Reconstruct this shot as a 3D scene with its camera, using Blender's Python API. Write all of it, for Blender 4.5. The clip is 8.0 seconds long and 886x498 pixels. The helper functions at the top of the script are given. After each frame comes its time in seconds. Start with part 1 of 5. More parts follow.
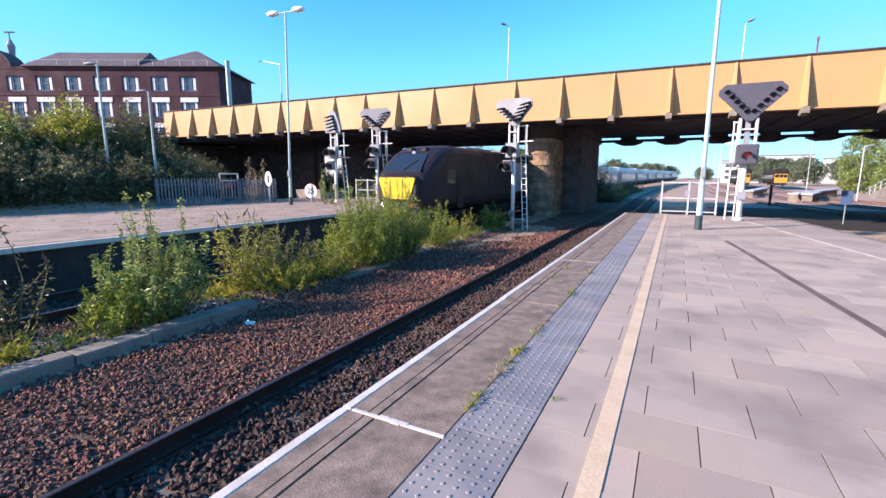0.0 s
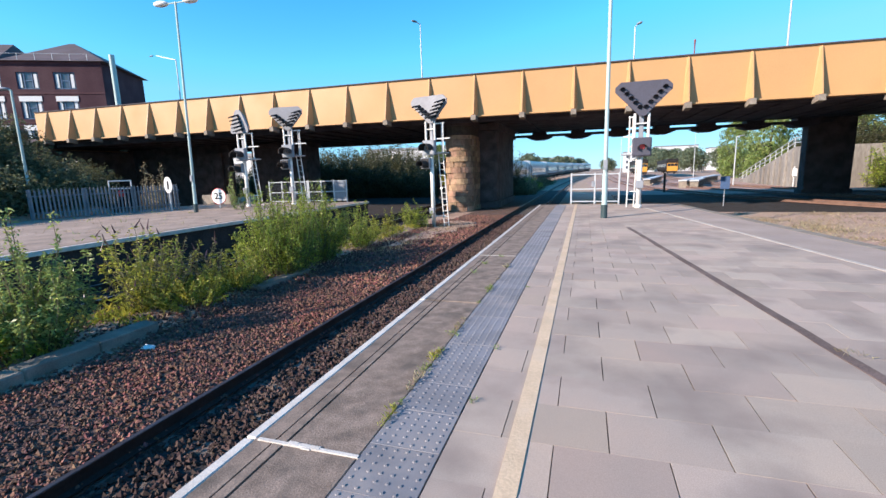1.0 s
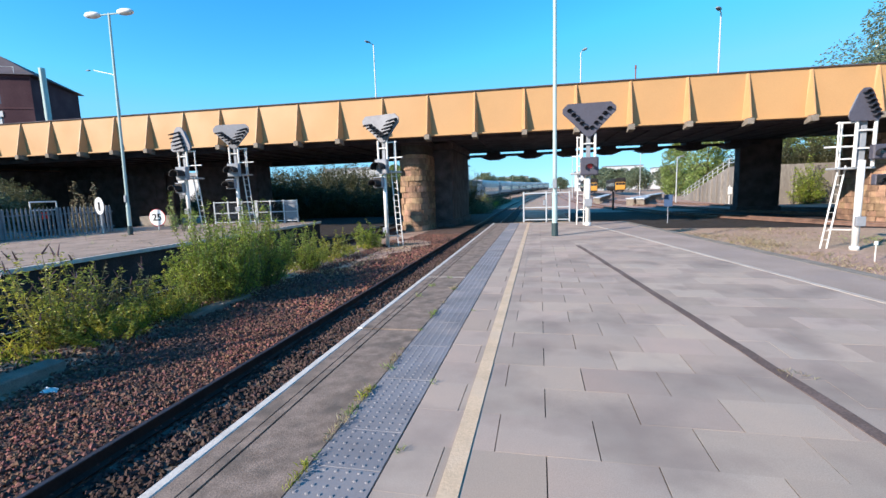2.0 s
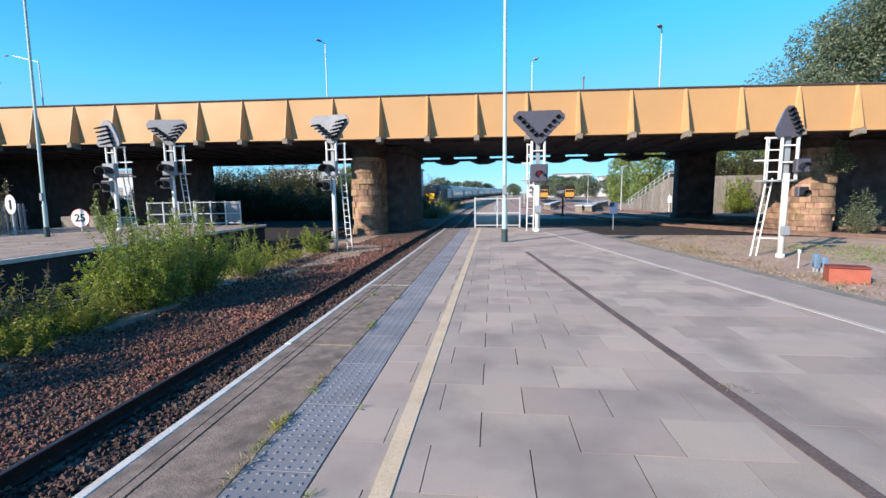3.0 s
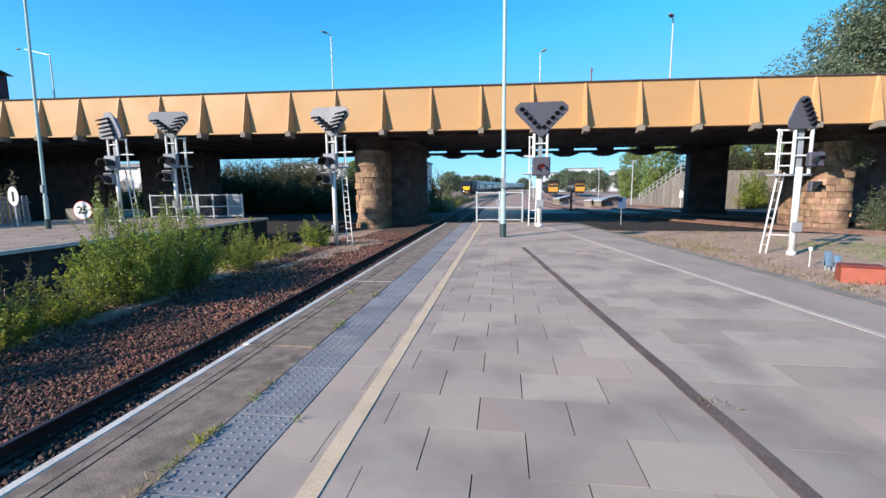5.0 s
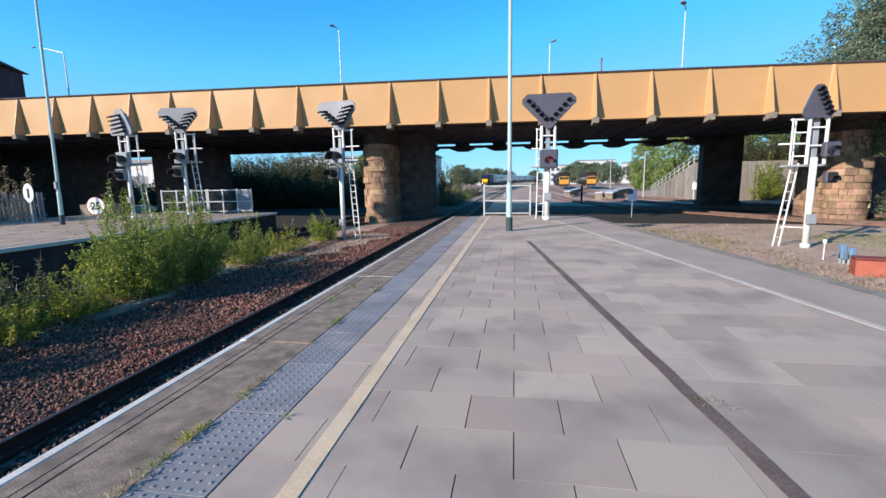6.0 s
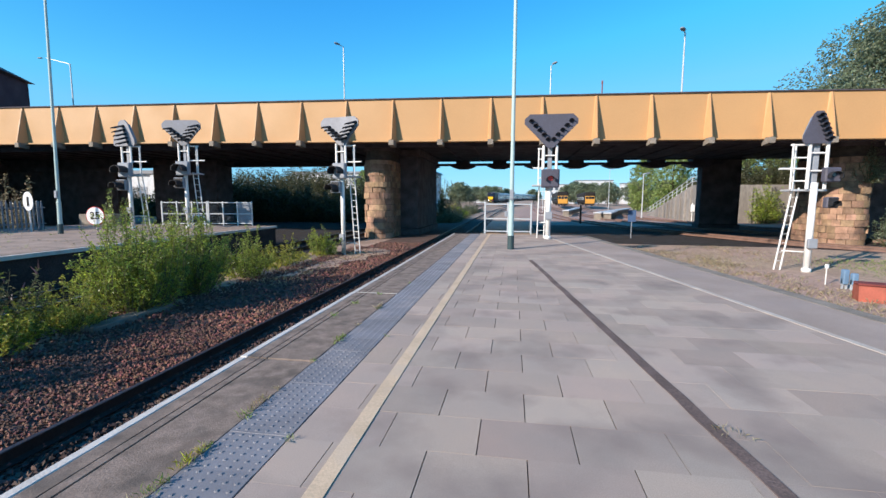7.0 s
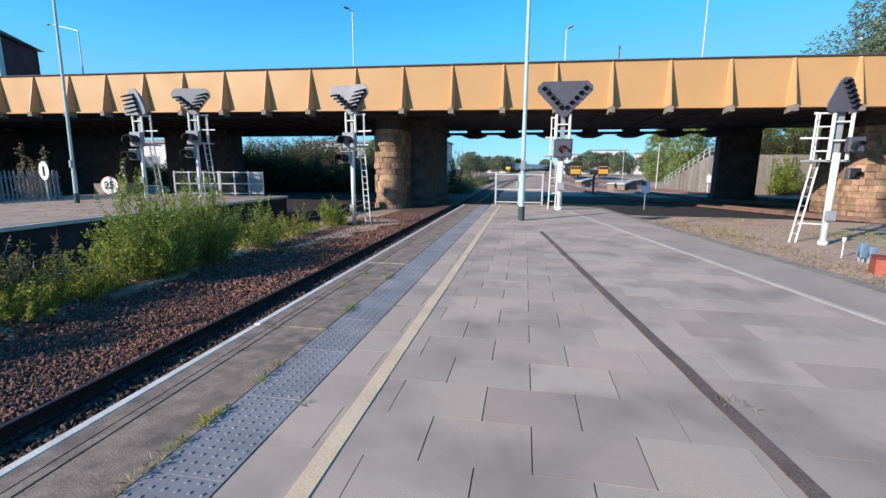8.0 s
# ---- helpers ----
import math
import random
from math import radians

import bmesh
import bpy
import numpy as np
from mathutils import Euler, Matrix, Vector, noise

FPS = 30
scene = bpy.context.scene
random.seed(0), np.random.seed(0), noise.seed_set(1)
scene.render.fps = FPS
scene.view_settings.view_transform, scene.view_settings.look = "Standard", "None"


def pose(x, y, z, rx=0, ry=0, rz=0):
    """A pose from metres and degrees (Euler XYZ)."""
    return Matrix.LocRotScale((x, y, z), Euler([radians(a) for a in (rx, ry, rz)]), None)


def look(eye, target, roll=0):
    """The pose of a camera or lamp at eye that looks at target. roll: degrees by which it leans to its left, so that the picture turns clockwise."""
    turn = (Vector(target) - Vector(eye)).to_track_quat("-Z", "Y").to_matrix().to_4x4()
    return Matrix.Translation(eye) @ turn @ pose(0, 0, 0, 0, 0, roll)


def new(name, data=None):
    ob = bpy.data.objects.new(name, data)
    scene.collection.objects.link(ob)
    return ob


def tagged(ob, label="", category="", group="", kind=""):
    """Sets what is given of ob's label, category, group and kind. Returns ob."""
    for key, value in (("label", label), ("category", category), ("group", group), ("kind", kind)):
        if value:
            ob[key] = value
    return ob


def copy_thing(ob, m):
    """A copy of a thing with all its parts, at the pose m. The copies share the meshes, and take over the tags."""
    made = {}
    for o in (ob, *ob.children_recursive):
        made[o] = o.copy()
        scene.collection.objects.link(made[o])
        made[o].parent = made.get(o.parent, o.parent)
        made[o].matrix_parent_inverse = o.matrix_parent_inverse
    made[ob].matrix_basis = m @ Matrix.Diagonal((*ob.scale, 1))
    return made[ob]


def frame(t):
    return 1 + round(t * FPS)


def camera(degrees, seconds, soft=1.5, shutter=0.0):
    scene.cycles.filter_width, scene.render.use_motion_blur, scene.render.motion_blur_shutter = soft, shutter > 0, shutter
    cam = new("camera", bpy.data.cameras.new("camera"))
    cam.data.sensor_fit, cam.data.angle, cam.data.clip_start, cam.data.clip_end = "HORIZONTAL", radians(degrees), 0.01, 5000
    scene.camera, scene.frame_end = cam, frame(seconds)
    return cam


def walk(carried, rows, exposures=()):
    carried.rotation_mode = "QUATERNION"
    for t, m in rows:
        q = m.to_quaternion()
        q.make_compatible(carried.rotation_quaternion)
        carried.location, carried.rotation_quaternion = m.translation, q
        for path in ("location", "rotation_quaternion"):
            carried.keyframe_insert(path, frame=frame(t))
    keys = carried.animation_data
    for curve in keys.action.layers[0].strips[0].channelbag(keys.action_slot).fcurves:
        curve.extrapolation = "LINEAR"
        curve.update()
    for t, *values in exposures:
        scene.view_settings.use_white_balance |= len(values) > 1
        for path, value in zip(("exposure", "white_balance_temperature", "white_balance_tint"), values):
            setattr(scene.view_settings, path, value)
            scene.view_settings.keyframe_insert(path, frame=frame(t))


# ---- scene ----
cam = camera(89.9, 8.0)
PATH = [
    (0, (1.866, 0.228, 1.511), (0.957, 1.981, 1.189), 0.2),
    (0.5, (1.872, 0.259, 1.523), (1.138, 2.101, 1.261), -0.8),
    (1, (1.934, 0.379, 1.543), (1.333, 2.256, 1.206), -1.7),
    (1.5, (2.004, 0.588, 1.533), (1.514, 2.514, 1.305), -1.0),
    (1.7, (2.027, 0.656, 1.533), (1.56, 2.583, 1.266), -1.5),
    (2.8, (2.156, 1.031, 1.532), (1.89, 2.999, 1.3), -1.3),
    (3, (2.179, 1.099, 1.532), (1.955, 3.071, 1.287), -0.8),
    (3.5, (2.37, 1.205, 1.509), (2.248, 3.186, 1.258), 1.0),
    (4, (2.455, 1.331, 1.495), (2.31, 3.305, 1.204), -1.8),
    (4.5, (2.489, 1.441, 1.497), (2.284, 3.413, 1.235), -1.5),
    (4.7, (2.516, 1.454, 1.5), (2.267, 3.42, 1.235), -1.3),
    (5.8, (2.668, 1.524, 1.514), (2.395, 3.485, 1.228), 0.2),
    (6, (2.695, 1.537, 1.517), (2.378, 3.489, 1.218), -1.0),
    (6.5, (2.607, 1.561, 1.53), (2.346, 3.528, 1.281), -1.6),
    (7, (2.587, 1.583, 1.524), (2.279, 3.546, 1.299), 0.2),
    (7.5, (2.614, 1.583, 1.526), (2.266, 3.533, 1.251), 0.1),
    (8, (2.606, 1.572, 1.531), (2.255, 3.508, 1.175), 0.3),
]
walk(cam, [(t, look(eye, target, roll)) for t, eye, target, roll in PATH],
     exposures=((0, 1.2, 6400, 23), (0.5, 1.1, 6400, 19), (1.5, 0.93, 6200, 10), (4, 0.79, 6100, 9), (8, 0.67, 6100, 9)))

# ---- world and light ----
SUN_EL, SUN_DIR = 24.0, Vector((-0.70, -0.714, 0.0))       # towards the sun, on the plan
world = bpy.data.worlds.new("world")
scene.world = world
world.use_nodes = True
wn = world.node_tree
sky = wn.nodes.new("ShaderNodeTexSky")
sky.sky_type = "NISHITA"
sky.sun_disc = False
sky.sun_elevation = radians(SUN_EL)
sky.sun_rotation = math.atan2(SUN_DIR.x, SUN_DIR.y)
sky.air_density, sky.dust_density, sky.ozone_density = 1.0, 0.0, 3.2
vivid = wn.nodes.new("ShaderNodeHueSaturation")
vivid.inputs["Saturation"].default_value = 1.3
vivid.inputs["Hue"].default_value = 0.482
wn.links.new(sky.outputs["Color"], vivid.inputs["Color"])
clear = wn.nodes.new("ShaderNodeMix")
clear.data_type, clear.blend_type = "RGBA", "MULTIPLY"
clear.inputs[0].default_value = 1.0
clear.inputs[7].default_value = (0.80, 0.97, 1.16, 1)
wn.links.new(vivid.outputs["Color"], clear.inputs[6])
calm = wn.nodes.new("ShaderNodeMix")                       # keeps the pale horizon from glowing
calm.data_type, calm.blend_type = "RGBA", "DARKEN"
calm.inputs[0].default_value = 0.78
calm.inputs[7].default_value = (0.95, 2.7, 4.1, 1)
wn.links.new(clear.outputs[2], calm.inputs[6])
wn.links.new(calm.outputs[2], wn.nodes["Background"].inputs["Color"])
wn.nodes["Background"].inputs["Strength"].default_value = 0.14
sun_data = bpy.data.lights.new("sun", "SUN")
sun_data.energy, sun_data.angle, sun_data.color = 5.0, radians(0.6), (1.0, 0.84, 0.70)
sun = new("sun", sun_data)
up = math.tan(radians(SUN_EL))
sun.matrix_world = look(Vector((SUN_DIR.x, SUN_DIR.y, up)) * 60, (0, 0, 0))


# ---- materials ----
def mat(name, base, rough=0.7, metal=0.0, var=0.25, scale=6.0, fine=60.0, bump=0.15, tint=None, island=0.0, per_object=0.0,
        stretch=(1, 1, 1), stain=0.0, stain_colour=(0.05, 0.04, 0.03), stain_scale=1.2, spec=0.4):
    """Procedural surface: two scales of noise over a base colour, relief, optional stains and variation from piece to piece."""
    m = bpy.data.materials.new(name)
    m.use_nodes = True
    n, l = m.node_tree.nodes, m.node_tree.links
    bsdf = n["Principled BSDF"]
    bsdf.inputs["Roughness"].default_value = rough
    bsdf.inputs["Metallic"].default_value = metal
    bsdf.inputs["Specular IOR Level"].default_value = spec
    co = n.new("ShaderNodeTexCoord")
    mp = n.new("ShaderNodeMapping")
    mp.inputs["Scale"].default_value = stretch
    geo = n.new("ShaderNodeNewGeometry")
    l.new(geo.outputs["Position"], mp.inputs["Vector"])

    def noise_tex(s, detail):
        t = n.new("ShaderNodeTexNoise")
        t.inputs["Scale"].default_value = s
        t.inputs["Detail"].default_value = detail
        l.new(mp.outputs["Vector"], t.inputs["Vector"])
        return t
    big, small = noise_tex(scale, 4), noise_tex(fine, 3)

    def mix(kind, fac, a, b):
        x = n.new("ShaderNodeMix")
        x.data_type, x.blend_type = "RGBA", kind
        for sock, v in ((x.inputs[0], fac), (x.inputs[6], a), (x.inputs[7], b)):
            if isinstance(v, bpy.types.NodeSocket):
                l.new(v, sock)
            else:
                sock.default_value = v if isinstance(v, float) else (*v, 1)
        return x.outputs[2]

    def span(sock, lo, hi, a=0.3, b=0.7):
        r = n.new("ShaderNodeMapRange")
        for i, v in enumerate((a, b, lo, hi)):
            r.inputs[i + 1].default_value = v
        l.new(sock, r.inputs[0])
        return r.outputs[0]
    other = tint or tuple(min(1, c * (1 - var)) for c in base)
    col = mix("MIX", span(big.outputs["Fac"], 0.0, 1.0), base, other)
    dark = tuple([1 - var * 0.8] * 3)
    col = mix("MULTIPLY", span(small.outputs["Fac"], 0.0, 1.0, 0.35, 0.65), col, dark) if var else col
    if island or per_object:
        if per_object:
            inf = n.new("ShaderNodeObjectInfo")
            rnd, amount = inf.outputs["Random"], per_object
        else:
            rnd, amount = geo.outputs["Random Per Island"], island
        hsv = n.new("ShaderNodeHueSaturation")
        l.new(span(rnd, 1 - amount, 1 + amount, 0, 1), hsv.inputs["Value"])
        mul = n.new("ShaderNodeMath")
        mul.operation = "MULTIPLY"
        mul.inputs[1].default_value = 7.31
        l.new(rnd, mul.inputs[0])
        fr = n.new("ShaderNodeMath")
        fr.operation = "FRACT"
        l.new(mul.outputs[0], fr.inputs[0])
        l.new(span(fr.outputs[0], 0.5 - amount * 0.05, 0.5 + amount * 0.05, 0, 1), hsv.inputs["Hue"])
        l.new(col, hsv.inputs["Color"])
        col = hsv.outputs[0]
    if stain:
        st = noise_tex(stain_scale, 5)
        col = mix("MIX", span(st.outputs["Fac"], 0.0, stain, 0.5, 0.68), col, stain_colour)
    l.new(col, bsdf.inputs["Base Color"])
    if bump:
        bp = n.new("ShaderNodeBump")
        bp.inputs["Strength"].default_value = bump
        bp.inputs["Distance"].default_value = 0.02
        l.new(small.outputs["Fac"], bp.inputs["Height"])
        l.new(bp.outputs["Normal"], bsdf.inputs["Normal"])
    l.new(span(big.outputs["Fac"], max(0.02, rough - 0.1), min(1, rough + 0.1)), bsdf.inputs["Roughness"])
    return m


def glow(name, colour, strength):
    m = bpy.data.materials.new(name)
    m.use_nodes = True
    b = m.node_tree.nodes["Principled BSDF"]
    b.inputs["Base Color"].default_value = (*colour, 1)
    b.inputs["Emission Color"].default_value = (*colour, 1)
    b.inputs["Emission Strength"].default_value = strength
    return m


def leaf_mat(name, base, tip):
    m = mat(name, base, rough=0.36, var=0.3, scale=2.0, fine=14.0, bump=0.0, tint=tip, island=0.5, spec=0.5)
    n, l = m.node_tree.nodes, m.node_tree.links
    bsdf = n["Principled BSDF"]
    tr = n.new("ShaderNodeBsdfTranslucent")
    l.new(bsdf.inputs["Base Color"].links[0].from_socket, tr.inputs["Color"])
    ms = n.new("ShaderNodeMixShader")
    ms.inputs[0].default_value = 0.5
    l.new(bsdf.outputs[0], ms.inputs[1])
    l.new(tr.outputs[0], ms.inputs[2])
    l.new(ms.outputs[0], n["Material Output"].inputs["Surface"])
    return m


M_SLAB = mat("paving slab", (0.445, 0.34, 0.268), 0.85, var=0.22, scale=1.3, fine=150, bump=0.08, per_object=0.13, tint=(0.37, 0.31, 0.26), stain=0.8, stain_colour=(0.225, 0.178, 0.152), stain_scale=1.25)
M_SLAB_FAR = mat("paving slab joined", (0.445, 0.34, 0.268), 0.85, var=0.22, scale=1.3, fine=150, bump=0.08, island=0.10, tint=(0.37, 0.31, 0.26), stain=0.8, stain_colour=(0.225, 0.178, 0.152), stain_scale=1.25)
M_JOINT = mat("joint dirt", (0.12, 0.10, 0.085), 0.95, var=0.4, scale=4, fine=70)
M_CONC = mat("platform concrete", (0.32, 0.242, 0.19), 0.9, var=0.42, scale=7, fine=90, bump=0.2, stain=0.9, stain_colour=(0.10, 0.08, 0.064), stain_scale=4.0)
M_TARMAC = mat("worn tarmac", (0.42, 0.335, 0.28), 0.9, var=0.25, scale=0.9, fine=120, bump=0.3, stain=0.7, stain_colour=(0.29, 0.235, 0.205), stain_scale=1.1)
M_TACTILE = mat("tactile paving", (0.225, 0.222, 0.238), 0.8, var=0.2, scale=3, fine=220, bump=0.06, per_object=0.10, stain=0.6, stain_colour=(0.32, 0.285, 0.265), stain_scale=1.6)
M_WHITE = mat("worn white paint", (0.64, 0.59, 0.525), 0.7, var=0.15, scale=5, fine=60, stain=0.45, stain_colour=(0.40, 0.36, 0.32), stain_scale=5)
M_OLD_LINE = mat("faded white line", (0.56, 0.50, 0.43), 0.8, var=0.25, scale=4, fine=50, stain=0.8, stain_colour=(0.40, 0.33, 0.27), stain_scale=3)
M_YELLOW_LINE = mat("worn yellow paint", (0.67, 0.50, 0.33), 0.75, var=0.2, scale=3, fine=60, stain=0.7, stain_colour=(0.55, 0.43, 0.31), stain_scale=3.5)
# Brick tone lifted to carry the haze over the darkest parts.
M_OLD_WALL = mat("dirty platform brick", (0.15, 0.12, 0.12), 0.95, var=0.5, scale=1.5, fine=20, bump=0.5)
# Darker brick copy; shade on the far platform's wall is in the colour.
M_PLATWALL = mat("shaded platform wall brick", (0.062, 0.050, 0.048), 0.95, var=0.5, scale=1.5, fine=20, bump=0.5)
M_BALLAST = mat("red ballast", (0.20, 0.083, 0.055), 0.9, var=0.4, scale=0.8, fine=30, bump=0.3, island=0.6, tint=(0.15, 0.085, 0.066), stain=0.75, stain_colour=(0.085, 0.055, 0.047), stain_scale=0.75)
M_BED = mat("ballast bed", (0.15, 0.09, 0.07), 0.95, var=0.5, scale=2.5, fine=28, bump=0.9, tint=(0.09, 0.06, 0.05))
# Dark bed colour; under the bridge it stands in for the shade.
M_DARKBED = mat("dark bed and bridge shade", (0.040, 0.032, 0.032), 0.95, var=0.5, scale=2.0, fine=25, bump=0.8)
M_GROUND = mat("bare railway ground", (0.46, 0.31, 0.245), 0.95, var=0.45, scale=0.25, fine=9, bump=0.5, tint=(0.43, 0.32, 0.21), stain=0.5, stain_colour=(0.22, 0.135, 0.105), stain_scale=0.5)
M_YARD = mat("pale siding ballast", (0.46, 0.31, 0.25), 0.95, var=0.3, scale=0.4, fine=5, bump=0.0, stain=0.5, stain_colour=(0.27, 0.18, 0.15), stain_scale=0.3)
M_RAIL = mat("rusty rail", (0.055, 0.038, 0.032), 0.7, metal=0.3, var=0.35, scale=3, fine=40)
M_RAILTOP = mat("worn rail head", (0.30, 0.29, 0.29), 0.38, metal=0.9, var=0.2, scale=3, fine=40, bump=0.05)
M_DULLTOP = mat("dull rusty rail head", (0.085, 0.07, 0.075), 0.55, metal=0.6, var=0.3, scale=3, fine=40, bump=0.05)
M_SIDING = mat("light rust rail", (0.24, 0.145, 0.11), 0.8, metal=0.1, var=0.35, scale=3, fine=40)
M_SLEEPER = mat("concrete sleeper", (0.20, 0.165, 0.14), 0.95, var=0.4, scale=3, fine=40, bump=0.4)
M_KERB = mat("trough concrete", (0.31, 0.27, 0.22), 0.9, var=0.35, scale=3, fine=60, bump=0.35, stain=0.5, stain_colour=(0.13, 0.11, 0.09))
M_CREAM = mat("ochre bridge paint", (0.465, 0.272, 0.118), 0.55, var=0.08, scale=0.5, fine=18, bump=0.05, stain=0.18, stain_colour=(0.52, 0.30, 0.12), stain_scale=0.45)
# Lighter copy of the ochre, painting sunlight onto the rib faces.
M_CREAM_RIB_SUN = mat("ochre paint with rib sunlight", (0.53, 0.30, 0.135), 0.55, var=0.1, scale=1.0, fine=18, bump=0.05)
# Lifted tone: veiling haze over the dark steel is put into the colour.
M_SOOT = mat("sooty steel", (0.105, 0.09, 0.105), 0.85, var=0.5, scale=0.8, fine=14, bump=0.3)
M_STONE = mat("sandstone block", (0.45, 0.29, 0.185), 0.9, var=0.4, scale=2.5, fine=22, bump=0.9, per_object=0.32, stain=0.75, stain_colour=(0.12, 0.08, 0.06), stain_scale=1.6)
M_MORTAR = mat("dark mortar", (0.10, 0.08, 0.065), 0.95, var=0.4, scale=4, fine=30)
M_STEEL = mat("galvanised steel", (0.55, 0.57, 0.58), 0.5, metal=0.35, var=0.15, scale=3, fine=40, bump=0.05)
M_WHITEPOST = mat("white post paint", (0.80, 0.79, 0.75), 0.5, var=0.12, scale=2, fine=30, bump=0.05, stain=0.35, stain_colour=(0.50, 0.45, 0.38), stain_scale=2.5)
M_TEALPOST = mat("pale green post paint", (0.40, 0.52, 0.50), 0.45, var=0.12, scale=2, fine=30, bump=0.05)
M_DARKPOST = mat("dark green post paint", (0.035, 0.065, 0.07), 0.5, var=0.2, scale=3, fine=30)
M_BOARD = mat("signal backboard", (0.21, 0.22, 0.25), 0.45, var=0.2, scale=2, fine=20, bump=0.05)
# Darker board copy that paints shade on the two right-hand signals.
M_BOARD_SHADED = mat("shaded signal backboard", (0.085, 0.083, 0.11), 0.5, var=0.2, scale=2, fine=20, bump=0.05)
M_BLACK = mat("matt black", (0.022, 0.021, 0.023), 0.7, var=0.2, scale=4, fine=30, bump=0.05)
M_GREYBOX = mat("grey signal housing", (0.27, 0.29, 0.32), 0.55, var=0.15, scale=3, fine=30, bump=0.05)
M_FENCE = mat("weathered palisade", (0.20, 0.225, 0.255), 0.6, metal=0.2, var=0.25, scale=3, fine=30)
M_MESH = mat("fence mesh panel", (0.60, 0.62, 0.63), 0.6, var=0.2, scale=2, fine=30)
# Brick darkened and blued to paint shade and haze on the front.
M_BRICK = mat("red house brick in shade", (0.062, 0.024, 0.035), 0.9, var=0.25, scale=0.5, fine=6, bump=0.1)
M_BRICKTRIM = mat("brick band", (0.085, 0.034, 0.042), 0.9, var=0.2, scale=0.5, fine=6)
M_ROOF = mat("slate roof", (0.12, 0.095, 0.10), 0.8, var=0.25, scale=0.6, fine=8)
M_FRAME = mat("white window frame", (0.72, 0.72, 0.70), 0.5, var=0.06, bump=0)
M_BLUEFRAME = mat("blue window frame", (0.07, 0.13, 0.22), 0.5, var=0.1, bump=0)
M_CONCWALL = mat("weathered retaining concrete", (0.29, 0.265, 0.235), 0.9, var=0.35, scale=0.4, fine=6, stretch=(1, 1, 0.3), stain=0.6, stain_colour=(0.17, 0.15, 0.13), stain_scale=0.5)
M_SIGNWHITE = mat("sign white", (0.82, 0.82, 0.80), 0.4, var=0.05, bump=0)
M_POSTRED = mat("faded red post", (0.22, 0.05, 0.04), 0.6, var=0.3, bump=0)
M_DULL = mat("dull black hood", (0.045, 0.045, 0.058), 0.8, var=0.2, bump=0)
M_SIGNRED = mat("sign red", (0.55, 0.03, 0.03), 0.4, var=0.1, bump=0)
M_SIGNBLUE = mat("sign blue", (0.06, 0.11, 0.22), 0.8, var=0.1, bump=0)
M_YELLOWCAB = mat("warning yellow", (0.74, 0.46, 0.012), 0.35, var=0.06, scale=2, fine=20, bump=0.03)
M_ORANGECAB = mat("faded orange-yellow", (0.55, 0.27, 0.04), 0.5, var=0.1, scale=2, fine=20, bump=0.03)
M_TRAINDARK = mat("maroon train paint", (0.014, 0.007, 0.012), 0.55, var=0.15, scale=1, fine=10, bump=0.02)
M_TRAINGREY = mat("silver train paint", (0.40, 0.42, 0.45), 0.35, var=0.1, scale=1, fine=10, bump=0.02)
M_TRAINROOF = mat("train roof grey", (0.22, 0.23, 0.25), 0.5, var=0.2, scale=1, fine=10, bump=0.05)
M_UNDER = mat("underframe grime", (0.02, 0.017, 0.015), 0.9, var=0.4, scale=2, fine=20)
M_GLASS = mat("dark glass", (0.018, 0.022, 0.028), 0.08, var=0.05, scale=2, fine=10, bump=0, spec=0.8)
M_WINDOW = mat("window glass", (0.09, 0.11, 0.14), 0.10, var=0.2, scale=0.4, fine=3, bump=0, spec=0.8)
M_ORANGE = mat("orange plastic barrier", (0.38, 0.10, 0.06), 0.6, var=0.2, scale=3, fine=30)
M_BLUEBOX = mat("blue painted cabinet", (0.16, 0.26, 0.38), 0.6, var=0.2, scale=3, fine=30)
M_PAPER = mat("litter paper", (0.75, 0.75, 0.74), 0.8, var=0.1)
M_BARK = mat("bark", (0.10, 0.075, 0.055), 0.95, var=0.4, scale=4, fine=30, bump=0.6)
M_STEM = mat("weed stem", (0.16, 0.15, 0.07), 0.8, var=0.3, scale=6, fine=40)
L_BRIGHT = leaf_mat("bright weed leaf", (0.135, 0.20, 0.034), (0.42, 0.49, 0.075))
L_BUD = leaf_mat("buddleia leaf", (0.17, 0.24, 0.06), (0.42, 0.50, 0.16))
L_DARK = leaf_mat("dark bramble leaf", (0.065, 0.08, 0.040), (0.17, 0.175, 0.085))
L_BRAMBLE = leaf_mat("grey-green bramble leaf", (0.10, 0.115, 0.055), (0.25, 0.26, 0.14))
# Leaf colour darkened to paint the bridge's shade on the hedge.
L_HEDGE = leaf_mat("hedge leaf", (0.05, 0.06, 0.028), (0.13, 0.13, 0.06))
# Leaf colour lifted; the haze over the big tree is put into it.
L_TREE = leaf_mat("tree leaf", (0.15, 0.20, 0.13), (0.27, 0.31, 0.18))
L_YEL = leaf_mat("yellowing leaf", (0.50, 0.47, 0.07), (0.22, 0.27, 0.05))
L_DRY = leaf_mat("dry grass", (0.50, 0.42, 0.28), (0.33, 0.27, 0.15))
L_FLOWER = leaf_mat("faded buddleia flower", (0.20, 0.13, 0.16), (0.14, 0.08, 0.08))
R_LAMP = glow("red lamp", (0.30, 0.03, 0.03), 0.12)
W_LAMP = glow("white marker lamp", (1.0, 0.93, 0.75), 3.0)


